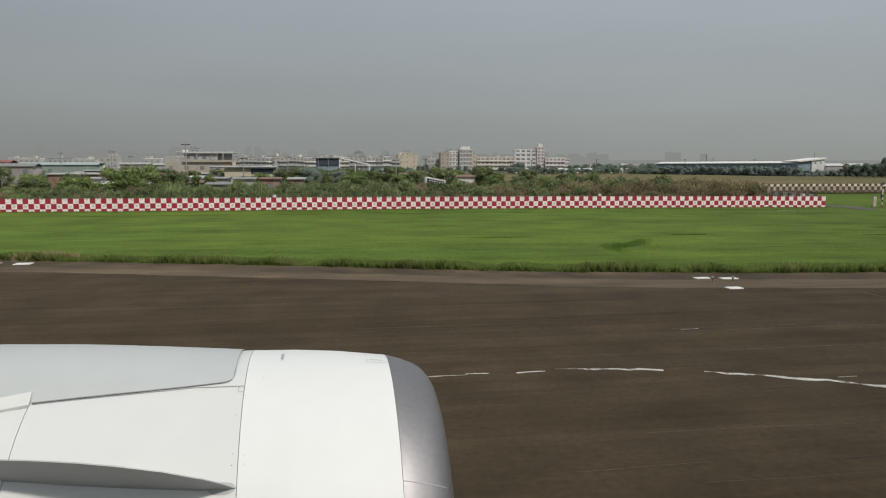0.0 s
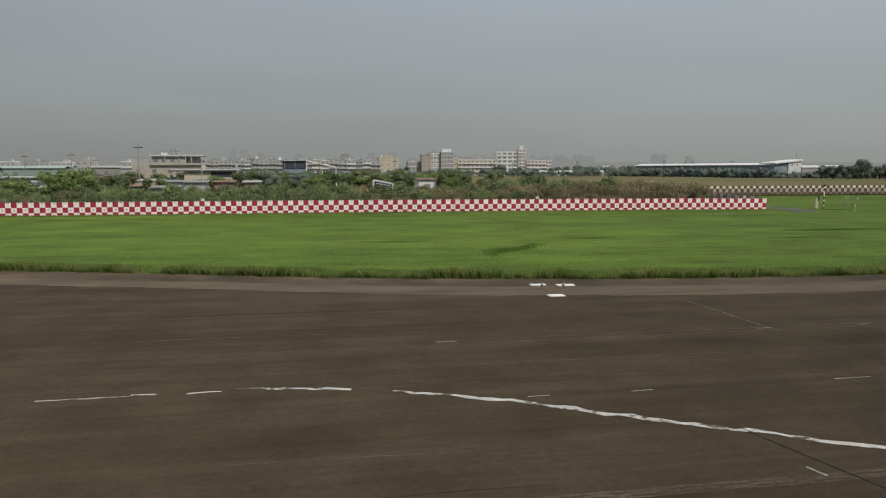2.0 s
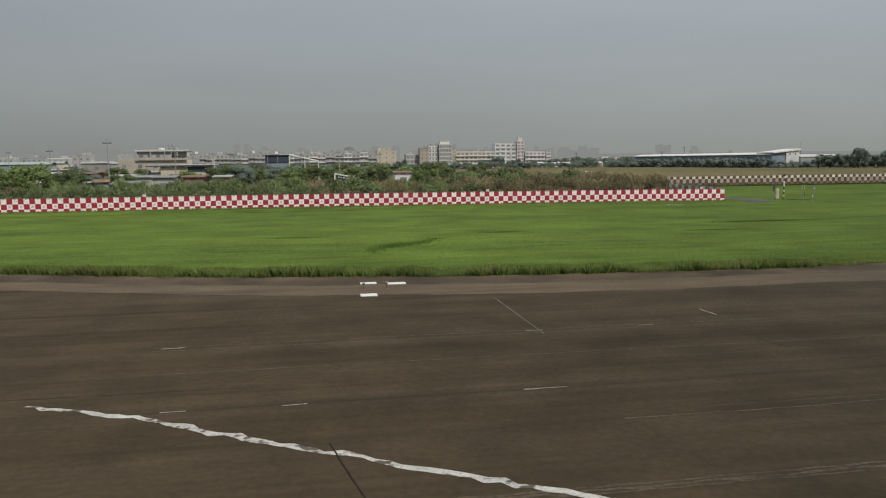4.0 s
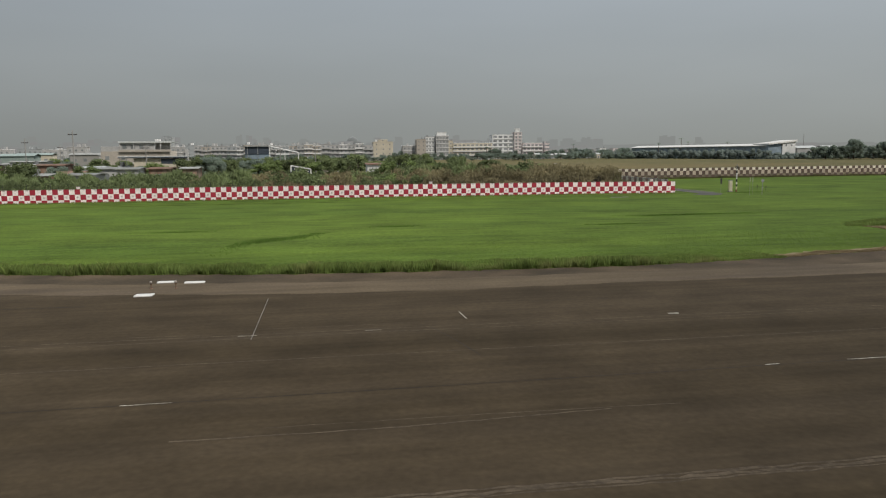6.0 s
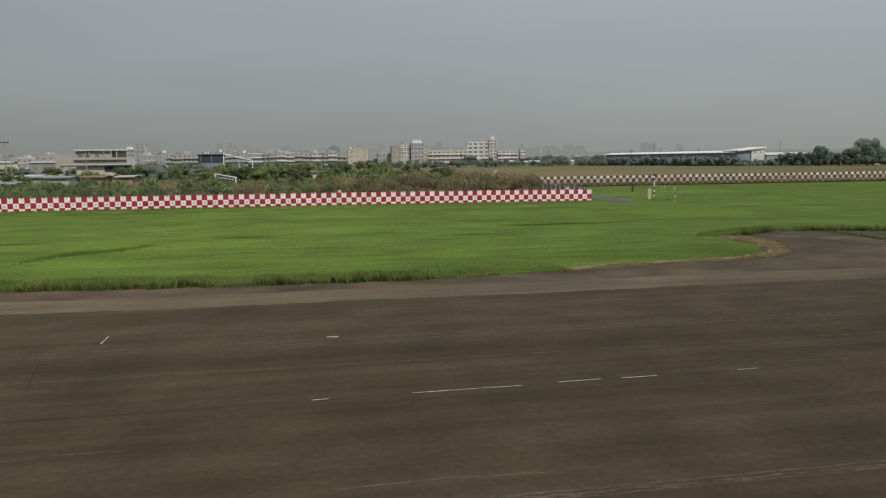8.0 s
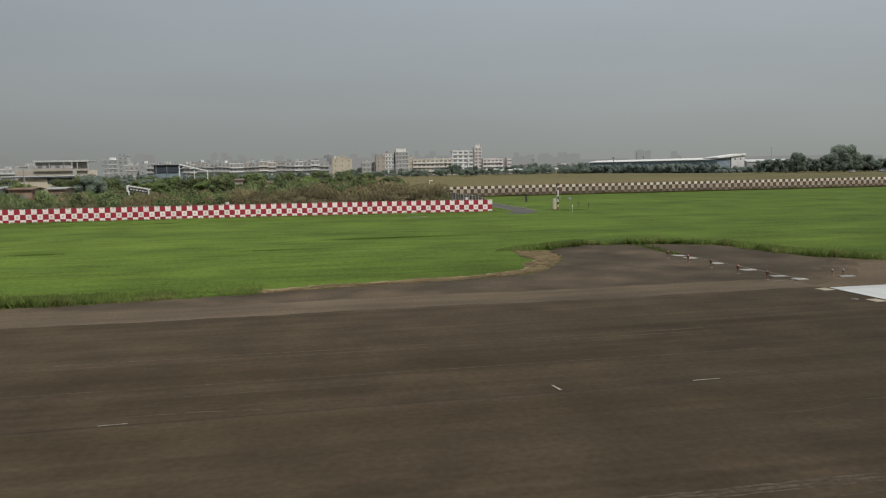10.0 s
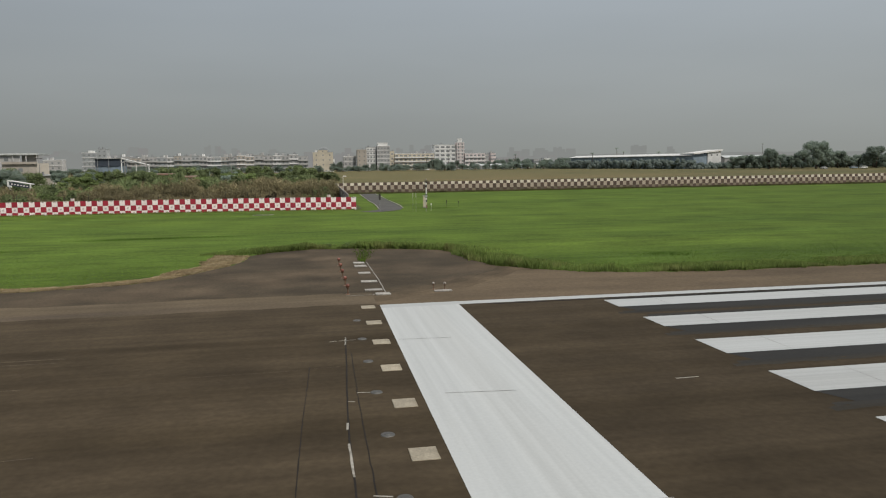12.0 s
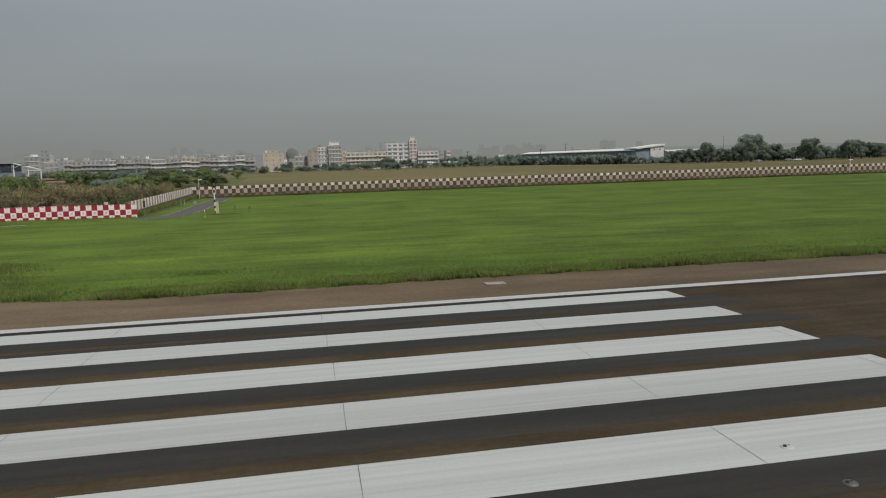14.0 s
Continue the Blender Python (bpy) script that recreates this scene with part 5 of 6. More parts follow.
def build_trees():
    rnd = random.Random(33)
    # a tree belt across the far field
    for x, y, h, w in ((394, 392, 17, 18), (434, 393, 13.5, 15), (418, 405, 11, 12), (376, 410, 13, 11), (455, 385, 12, 13), (470, 395, 11, 13), (490, 380, 13, 14), (512, 390, 12.5, 14),
                       (405, 420, 11.5, 11), (446, 410, 10.5, 12), (532, 384, 13, 15), (556, 380, 12, 14), (580, 386, 13, 15), (605, 380, 13, 15), (630, 385, 12, 14)):
        tree(x, y, h, w * 1.15, rnd, 1)
    for k in range(64):
        tree(368 + k * 4.9 + rnd.uniform(-3, 3), 434 - k * 0.9 + rnd.uniform(-6, 6), rnd.uniform(6.5, 10), rnd.uniform(9, 13), rnd, 1, "low leafy tree in a far tree belt", "belt trees")
    # trees among the houses
    for x, y, h, w, kind in ((4.1, 134, 7.2, 10, 3), (-0.5, 137, 6.6, 8, 3), (9, 139, 6.0, 8, 2), (-7.4, 140, 5.0, 7, 3), (-15.5, 142, 4.8, 7, 2), (-10.6, 150, 5.6, 8, 2), (-22, 160, 5.4, 8, 3), (29.3, 208, 7.2, 9, 2), (25, 204, 6.2, 8, 2), (34.5, 212, 6, 8, 2), (62, 215, 6, 8, 2), (70, 230, 7, 9, 2),
                             (66, 190, 6, 7, 2), (80, 205, 6.5, 8, 2), (90, 260, 7, 9, 2), (20, 190, 5.5, 7, 3), (8, 178, 5, 7, 3), (100, 300, 7, 9, 2), (75, 172, 5.2, 7, 3), (84, 160, 4.8, 7, 3), (60, 260, 7, 9, 2),
                             (-55, 230, 7, 9, 2), (-60, 200, 6.5, 9, 2), (46, 225, 5.5, 8, 3), (105, 250, 6, 8, 2)):
        tree(x, y, h, w, rnd, kind, "leafy green tree among the houses", "village trees")
    # leafy growth between the village roofs, some crowns lightened like haze
    for k in range(95):
        y = rnd.uniform(215, 400)
        x = rnd.uniform(-0.42 * y + 25, 112)
        if -32 < x < 24 and 215 < y < 345 or (27 < x < 52 and 225 < y < 300):
            continue
        tree(x, y, rnd.uniform(3.2, 5.0) + (y - 215) * 0.010, rnd.uniform(6, 12), rnd, rnd.choice((2, 2, 3, 4)), "low leafy tree between the village roofs", "village trees")
    for x, y, h, w in ((16, 197, 4.4, 7), (-4, 196, 4.6, 8), (40, 240, 5.6, 8), (36, 250, 5.2, 7), (44, 258, 4.8, 8), (3, 215, 4.6, 7), (-18, 215, 5, 8), (50, 262, 5.4, 9), (-24, 306, 6.2, 9), (-14, 300, 5.4, 8), (-4, 298, 6.0, 9), (4, 304, 5.2, 8), (31, 206, 6.8, 9), (24, 216, 5.6, 7)):
        tree(x, y, h, w, rnd, rnd.choice((1, 2)), "low leafy tree between the village roofs", "village trees")
    spots = []
    for k in range(70):
        x, y = -260 + k * 9 + rnd.uniform(-5, 5), rnd.uniform(560, 715)
        for _ in range(rnd.randint(1, 4)):
            spots.append((x + rnd.uniform(-9, 9), min(722, y + rnd.uniform(-8, 8)), rnd.uniform(3.0, 6.5), rnd.uniform(4, 11)))
    for k in range(90):
        spots.append((rnd.uniform(-50, 104), rnd.uniform(638, 655), rnd.uniform(3.5, 7.5), rnd.uniform(4, 8)))
    for k in range(46):
        spots.append((276 + k * 3.1 + rnd.uniform(-3, 3), rnd.uniform(600, 735), rnd.uniform(5, 10.5), rnd.uniform(7, 13)))
    far_trees(spots, rnd)
    for x, y, h, w in ((33.5, 269, 6.2, 7), (37.5, 268, 5.6, 7), (41, 270, 6.4, 7), (46, 266, 5.2, 8)):
        tree(x, y, h, w, rnd, 2, "low leafy tree between the village roofs", "village trees")
    for x, h, w in ((222, 13, 10), (226, 15, 9), (230, 12.5, 11), (217, 9, 11), (241, 10, 9), (246, 11.5, 8), (262, 9, 11), (271, 8, 12), (279, 10, 9), (286, 11.5, 11), (294, 10, 12), (301, 12, 10), (310, 9.5, 13), (320, 11, 12),
                    (166, 8.5, 10), (173, 9.5, 9), (158, 8, 10), (128, 10, 9), (134, 12, 9), (97, 8, 10), (101, 9.5, 8), (185, 7.5, 12), (197, 7, 11), (208, 8.5, 12)):
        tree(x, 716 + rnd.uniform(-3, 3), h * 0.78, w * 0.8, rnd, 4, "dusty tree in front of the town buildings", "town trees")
    for x, y, h in ((360.3, 600, 16.2), (365, 597, 13.2), (831, 1118, 30), (333, 585, 12), (371, 545, 12), (395, 520, 11.5), (300, 700, 13), (236, 705, 12), (214, 700, 11)):
        palm(x, y, h, rnd)
    # a dark hedge along the long hangar, then on past its gable
    rng = np.random.default_rng(4)
    cl = []
    for k in range(1900):
        u = 620 * rng.random() ** 1.1
        x, y = np.interp(u, [0, 175, 190, 620], [318, 355, 366, 760]), np.interp(u, [0, 175, 190, 620], [650, 482, 470, 395])
        cl.append((x + rng.uniform(-3, 3), y + rng.uniform(-3, 3), rng.uniform(0.2, (3.4 if 362 < x < 390 else 5.6) * rng.uniform(0.8, 1.1)), rng.uniform(1.2, 2.2)))
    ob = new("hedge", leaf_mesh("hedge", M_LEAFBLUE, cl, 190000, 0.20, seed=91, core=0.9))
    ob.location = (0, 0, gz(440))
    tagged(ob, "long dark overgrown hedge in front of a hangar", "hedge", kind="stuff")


build_trees()


# ---- houses and town ----
def window_mesh(w, h):
    me = bpy.data.meshes.new("window")
    bm = box(-w / 2, w / 2, -0.08, 0.06, 0, h, 0.02)
    bm.to_mesh(me)
    bm.free()
    me.materials.append(M_PANE)
    return me


WINDOW = {k: window_mesh(*k) for k in ((1.6, 1.5), (2.6, 1.6), (1.0, 1.4), (3.6, 1.8))}


def block(parent, x0, x1, d, z0, z1, mat, floors, bays, win=(1.6, 1.5), sill=None, parapet=0.5, roof=M_STEEL, balconies=False, name="wall"):
    """One storeyed block with its front at y = 0 of the parent, floor slabs, windows and a parapet roof."""
    wall = part(name, box(x0, x1, 0, d, z0, z1, 0.05), mat, parent)
    holder = wall if parent.parent is None else parent
    part("parapet", box(x0 - 0.15, x1 + 0.15, -0.15, d + 0.15, z1, z1 + parapet, 0.04), sill or mat, parent)
    fh = (z1 - z0) / floors
    for f in range(floors):
        if f and sill:
            part("floor_band", box(x0 - 0.25, x1 + 0.25, -0.4 if not balconies else -1.3, 0.05, z0 + f * fh - 0.25, z0 + f * fh + (0.25 if not balconies else 0.75), 0.02), sill, parent)
        for b in range(bays):
            x = x0 + (x1 - x0) * (b + 0.5) / bays
            shared("window", WINDOW[win], holder, (x, -0.01, z0 + f * fh + fh * 0.32))
    for b in range(max(1, int(d / 6))):
        for f in range(floors):
            for side in (x0, x1):
                shared("window", WINDOW[(1.0, 1.4)], holder, (side, d * (b + 0.5) / max(1, int(d / 6)), z0 + f * fh + fh * 0.32), turn=math.pi / 2)


def empty_part(parent, place):
    """An upper part of a building, set back from its front."""
    ob = new("upper_part")
    ob.parent = parent
    ob.location = place
    return ob


def roof_clutter(parent, x0, x1, z, rnd, n=3):
    for k in range(n):
        x = rnd.uniform(x0 + 0.8, x1 - 0.8)
        kind = rnd.random()
        if kind < 0.35:
            bm = tube(0.6, 0.6, z, z + 1.5, 12, x, rnd.uniform(2, 5))
            part("water_tank", bm, M_STEEL, parent)
        elif kind < 0.6:
            part("aerial", tube(0.09, 0.06, z, z + rnd.uniform(1.5, 3.2), 6, x, rnd.uniform(1, 5)), M_STEEL, parent)
        else:
            part("stair_house", box(x - 1.0, x + 1.0, 2 + 0.1 * k, 5.5 + 0.1 * k, z, z + 2.0 - 0.1 * k, 0.04), rnd.choice((W_WHITE, W_GREY, W_GREY, W_SLATE)), parent)


def town_building(x0, x1, y, top, label, mat, floors, bays, win=(1.6, 1.5), sill=None, depth=12.0, balconies=False, extra=None, seed=0, clutter=2, group=""):
    base = gz(y)
    ob = empty("building", ((x0 + x1) / 2, y, base), label, "building", group)
    w = (x1 - x0) / 2
    block(ob, -w, w, depth, -0.3, top - base - 0.5, mat, floors, bays, win, sill, balconies=balconies)
    roof_clutter(ob, -w, w, top - base, random.Random(seed), clutter)
    low = top
    for a, b, h, m, fl, by in extra or ():
        up = empty_part(ob, (0, 0.6 if low == top else 1.5, 0))
        block(up, a - (x0 + x1) / 2, b - (x0 + x1) / 2, depth * 0.4, low - base, h - base - 0.5, m, fl, by, (1.0, 1.4), None, name="upper_wall")
        low = h
    return ob


def build_town():
    y = 732
    town_building(109.2, 128.4, y, 16.4, "cream town building of five storeys with a blank wall", W_CREAM, 4, 3, (1.0, 1.4), None, 14, extra=[(114, 123, 18.4, W_CREAM, 1, 1)], seed=1)
    town_building(151.4, 160.4, y, 18.6, "pinkish beige town block with plain side wall", W_BEIGE, 5, 2, (1.0, 1.4), seed=3)
    town_building(160.6, 169.6, y + 3, 20.9, "grey and white town block", W_WHITE, 6, 3, sill=W_GREY, seed=4)
    town_building(170.5, 183.0, y, 22.0, "grey and white town building with a stepped upper part", W_GREY, 6, 4, (1.6, 1.5), W_WHITE, 14, extra=[(171.5, 181, 25.0, W_WHITE, 1, 0)], seed=5, clutter=0)
    town_building(183.2, 187.4, y + 1, 16.8, "narrow beige town house", W_CREAM, 4, 1, (1.6, 1.5), W_CREAM, 12, seed=15, clutter=1)
    town_building(187.6, 226.4, y, 14.6, "long cream town building with balcony bands", W_CREAM, 4, 9, (2.6, 1.6), W_WHITE, 12, True, seed=6, clutter=4)
    town_building(227.0, 248.6, y, 22.4, "white town building with large dark windows", W_WHITE, 6, 4, (3.6, 1.8), W_WHITE, 14, seed=7)
    town_building(248.8, 256.4, y - 2, 24.8, "pink and white stair tower with a white tank on top", W_PINK, 8, 2, (1.6, 1.5), W_WHITE, 10, extra=[(250, 254.5, 28.3, W_WHITE, 1, 0)], seed=8, clutter=0)
    town_building(256.8, 277, y - 4, 14.0, "pinkish town building with balcony bands", W_PINK, 4, 5, (2.6, 1.6), W_WHITE, 12, True, seed=9)
    town_building(138.5, 150.8, y + 8, 12.5, "low grey town house between taller blocks", W_GREY, 3, 3, sill=W_WHITE, seed=16)
    # a long terrace of houses
    rnd = random.Random(14)
    x = -46.0
    k = 0
    while x < 101:
        w = rnd.uniform(5.5, 8.5)
        town_building(x, x + w, 662 + rnd.uniform(-1, 1), 13.0 + rnd.uniform(-0.7, 0.9), "narrow terraced town house with white balconies", rnd.choice((W_GREY, W_GREY, W_GREY, W_BEIGE, W_SLATE)), 4, 2,
                      (1.6, 1.5), rnd.choice((W_WHITE, W_GREY, W_GREY, W_SLATE)), 11, True, seed=100 + k, clutter=3, group="terrace houses")
        x += w
        k += 1
    for a, b, yy, top, mat in ((-98, -86, 735, 18.5, W_SLATE), (-86, -78, 740, 22.0, W_SLATE), (-72, -60, 700, 13, W_GREY), (-58, -47, 690, 14, W_SLATE), (-120, -105, 700, 12, W_GREY), (-140, -126, 640, 13, W_GREY),
                               (-165, -148, 660, 11, W_GREY), (-195, -175, 690, 12, W_SLATE), (-230, -205, 700, 12, W_GREY), (-260, -240, 690, 12, W_GREY), (-300, -275, 720, 14, W_GREY), (-330, -305, 720, 13, W_GREY)):
        k += 1
        town_building(a, b, yy, top, "hazy concrete town building", mat, max(3, int(top / 3.6)), max(2, int((b - a) / 4)), sill=W_WHITE if k % 2 else None, seed=200 + k, clutter=3, group="town blocks")
    # low houses past the field
    for k in range(52):
        x = rnd.uniform(285, 420) if k % 3 else rnd.uniform(-90, 300)
        yy = rnd.uniform(690, 860) if k % 3 else rnd.uniform(745, 800)
        w = rnd.uniform(4, 9)
        top = rnd.uniform(4, 8.5) if k % 3 else rnd.uniform(10, 15)
        town_building(x, x + w, yy, top, "low pale house among trees at the far field edge", rnd.choice(WALLS[:6]), max(2, int(top / 3.5)), 3, seed=300 + k, clutter=1, group="far houses")
    for k in range(24):
        x, yy, w = rnd.uniform(262, 350), rnd.uniform(660, 700), rnd.uniform(1.5, 3.5)
        ob = empty("shed", (x, yy, gz(yy)), "small pale-roofed shed at the far field edge", "shed", "field sheds", turn=rnd.uniform(-0.4, 0.4))
        top = rnd.uniform(2.2, 4.0)
        part("wall", box(-w, w, 0, 6, -0.2, top, 0.04), rnd.choice((W_WHITE, W_GREY, W_GREEN, W_CREAM)), ob)
        gable(ob, -w, w, 0, 6, top, top + 1.3, rnd.choice((M_TIN, M_TIN, M_POLEWHITE, M_TINGREEN)))
        part("door", box(-1.0, 1.0, -0.06, 0.0, 0.0, 2.2), M_PANE, ob)
    spots = [(rnd.uniform(120, 330), rnd.uniform(640, 690)) for _ in range(26)] + [(390, 380), (409.5, 381), (414, 379), (417, 382)]
    for x, yy in spots:
        ob = empty("parked_car", (x, yy, gz(yy)), "small pale parked car at the far field edge", "car", "parked cars", turn=rnd.uniform(-0.3, 0.3))
        paint = rnd.choice((W_WHITE, W_WHITE, M_POLEWHITE, W_GREY, M_BLUESHEET))
        part("body", box(-2.2, 2.2, -0.85, 0.85, 0.3, 0.95, 0.12), paint, ob)
        cabin = box(-1.2, 1.1, -0.75, 0.75, 0.95, 1.5, 0.15)
        part("cabin", cabin, M_PANE, ob)
        for wx in (-1.35, 1.35):
            for wy in (-0.8, 0.8):
                bm = bmesh.new()
                bmesh.ops.create_cone(bm, cap_ends=True, segments=12, radius1=0.32, radius2=0.32, depth=0.2, matrix=Matrix.Translation((wx, wy, 0.32)) @ Matrix.Rotation(math.pi / 2, 4, "X"))
                part("wheel", bm, M_BLACK, ob)


def gable(parent, x0, x1, y0, y1, z_eave, z_ridge, mat, over=0.5, name="roof", along="x"):
    bm = bmesh.new()
    if along == "x":
        ym = (y0 + y1) / 2
        pts = [(x0 - over, y0 - over, z_eave), (x1 + over, y0 - over, z_eave), (x1 + over, ym, z_ridge), (x0 - over, ym, z_ridge), (x0 - over, y1 + over, z_eave), (x1 + over, y1 + over, z_eave)]
    else:
        xm = (x0 + x1) / 2
        pts = [(x0 - over, y1 + over, z_eave), (x0 - over, y0 - over, z_eave), (xm, y0 - over, z_ridge), (xm, y1 + over, z_ridge), (x1 + over, y1 + over, z_eave), (x1 + over, y0 - over, z_eave)]
    top = [bm.verts.new(p) for p in pts]
    low = [bm.verts.new((p[0], p[1], p[2] - 0.18)) for p in pts]
    for q in ((0, 1, 2, 3), (3, 2, 5, 4)):
        bm.faces.new([top[i] for i in q])
        bm.faces.new([low[i] for i in reversed(q)])
    rim = (0, 1, 2, 5, 4, 3)
    for a, b in zip(rim, rim[1:] + rim[:1]):
        bm.faces.new((top[a], low[a], low[b], top[b]))
    return part(name, bm, mat, parent)


def build_village():
    # concrete house with a sheltered roof terrace
    b = gz(326)
    h = empty("house", (-15.5, 326, b), "grey concrete house with a pale sheltered roof terrace", "house")
    part("wall", box(-13.5, 13.5, 0, 15, -0.2, 8.6, 0.05), W_BEIGE, h)
    part("side_wall", box(-13.4, -6, 0.3, 15, 8.6, 10.6, 0.05), W_GREY, h)
    part("terrace_roof", box(-6.2, 14.4, -0.4, 15, 12.0, 12.5, 0.05), M_TIN, h)
    part("terrace_edge", box(-6.4, 14.6, -0.6, -0.4, 11.9, 12.6, 0.03), M_TIN, h)
    for x in (-5.8, -0.5, 5, 10, 14):
        part("column", box(x - 0.15, x + 0.15, -0.4, -0.1, 8.6, 12.0), W_GREY, h)
    part("back_wall", box(-6, 7.5, 0.4, 0.7, 8.6, 12.0), W_GREY, h)
    part("balcony_band", box(-6.2, 14.2, -0.9, -0.6, 8.3, 9.2, 0.03), W_BEIGE, h)
    part("rear_wall", box(7.5, 13.4, 2.5, 2.8, 8.6, 12.0), W_GREY, h)
    for x in (-4.2, -1.0, 2.4):
        shared("window", WINDOW[(1.6, 1.5)], h, (x, 0.39, 9.6))
    for k in range(4):
        for f in range(2):
            shared("window", WINDOW[(1.6, 1.5)], h, (-11 + 6.2 * k, 0.0, 1.6 + 3.6 * f))
    rnd = random.Random(3)
    # flat-roofed shed
    b = gz(226)
    h = empty("shed", (12.5, 226, b), "long cream concrete shed with a flat dark-edged roof", "shed")
    part("wall", box(-5.5, 9, 0, 10, -0.2, 6.0, 0.04), W_CREAM, h)
    part("roof", box(-9.5, 9.4, -0.8, 10.5, 6.3, 6.6, 0.04), M_TIN, h)
    part("roof_edge", box(-9.5, 9.4, -0.85, -0.8, 6.05, 6.35), M_DARKPANEL, h)
    part("dark_opening", box(2.0, 8.4, -0.06, 0.0, 4.4, 5.9), M_DARKPANEL, h)
    part("pillar", box(8.8, 9.6, -0.4, 0.4, -0.2, 8.4, 0.03), W_GREY, h)
    for x in (-9, -7.2):
        part("post", tube(0.09, 0.09, -0.1, 6.3, 8, x, -0.4), M_STEEL, h)
    # dark shed with an open white frame roof
    b = gz(277)
    h = empty("shed", (36.0, 277, b), "dark sheet-metal shed with an open white steel frame", "shed")
    part("wall", box(-3.0, 5.2, 0, 9, 6.9, 9.5, 0.04), M_DARKPANEL, h)
    part("lower_wall", box(-3.0, 5.2, 0.3, 9, -0.2, 6.9, 0.04), M_BLUESHEET, h)
    part("roof", box(-4.5, 5.6, -0.6, 9.5, 9.5, 9.7, 0.03), M_DULLTIN, h)
    for x in (-2.2, 1.4):
        part("pillar", box(x - 0.12, x + 0.12, -0.15, 0.0, -0.1, 9.5), M_STEEL, h)
    a, c = (5.5, 0.3, 9.6), (15.8, -6.4, 7.2)
    part("frame_beam", rod(a, c, 0.24, 0.24, 6), M_POLEWHITE, h)
    part("frame_post", rod((5.5, 0.3, -0.1), a, 0.22, 0.22, 6), M_POLEWHITE, h)
    part("frame_post", rod((15.8, -6.4, -0.1), c, 0.2, 0.2, 6), M_POLEWHITE, h)
    part("frame_post", rod((11.0, -3.2, -0.1), (11.0, -3.2, 8.3), 0.14, 0.14, 6), M_POLEWHITE, h)
    part("frame_brace", rod((5.5, 0.3, 8.0), (8.0, -1.3, 9.0), 0.12, 0.12, 6), M_POLEWHITE, h)
    part("awning", box(1, 12, -5, 0, 3.6, 3.75), M_BLUESHEET, h)
    # kiosk with a notice board
    b = gz(141)
    h = empty("kiosk", (56.0, 141.3, b - 0.12), "small white-framed stall with a dark lettered board", "kiosk")
    at = lambda x: 4.62 - 0.70 * (x + 1.75) / 3.65
    part("roof_beam", rod((-1.75, 0, at(-1.75)), (1.9, 0, at(1.9)), 0.09, 0.09, 6), M_POLEWHITE, h)
    part("rear_beam", rod((-1.75, 1.8, at(-1.75) - 0.1), (1.9, 1.8, at(1.9) - 0.1), 0.1, 0.1, 6), M_POLEWHITE, h)
    bm = bmesh.new()
    vs = [bm.verts.new((x, y, at(x) - d)) for d in (0.22, 0.82) for y in (-0.06, 0.0) for x in (-1.5, 1.7)]
    for q in ((0, 1, 5, 4), (3, 2, 6, 7), (0, 2, 3, 1), (4, 5, 7, 6), (0, 4, 6, 2), (1, 3, 7, 5)):
        bm.faces.new([vs[i] for i in q])
    board = part("board", bm, M_DARKPANEL, h, "dark board with pale lettering")
    for k in range(6):
        x = -1.2 + 0.48 * k
        part("lettering_bar", box(x, x + 0.3, -0.09, -0.06, at(x) - 0.62, at(x) - 0.44), M_MARK, board)
    for x in (-1.72, 1.86):
        part("post", box(x - 0.1, x + 0.1, -0.1, 0.1, at(x) - 1.1, at(x)), M_POLEWHITE, h)
        part("post_foot", box(x - 0.08, x + 0.08, -0.08, 0.08, -0.1, at(x) - 1.1), M_DARKSTEEL, h)
    part("side_panel", box(-1.85, -1.78, 0.1, 1.8, 2.9, 4.4), W_WHITE, h)
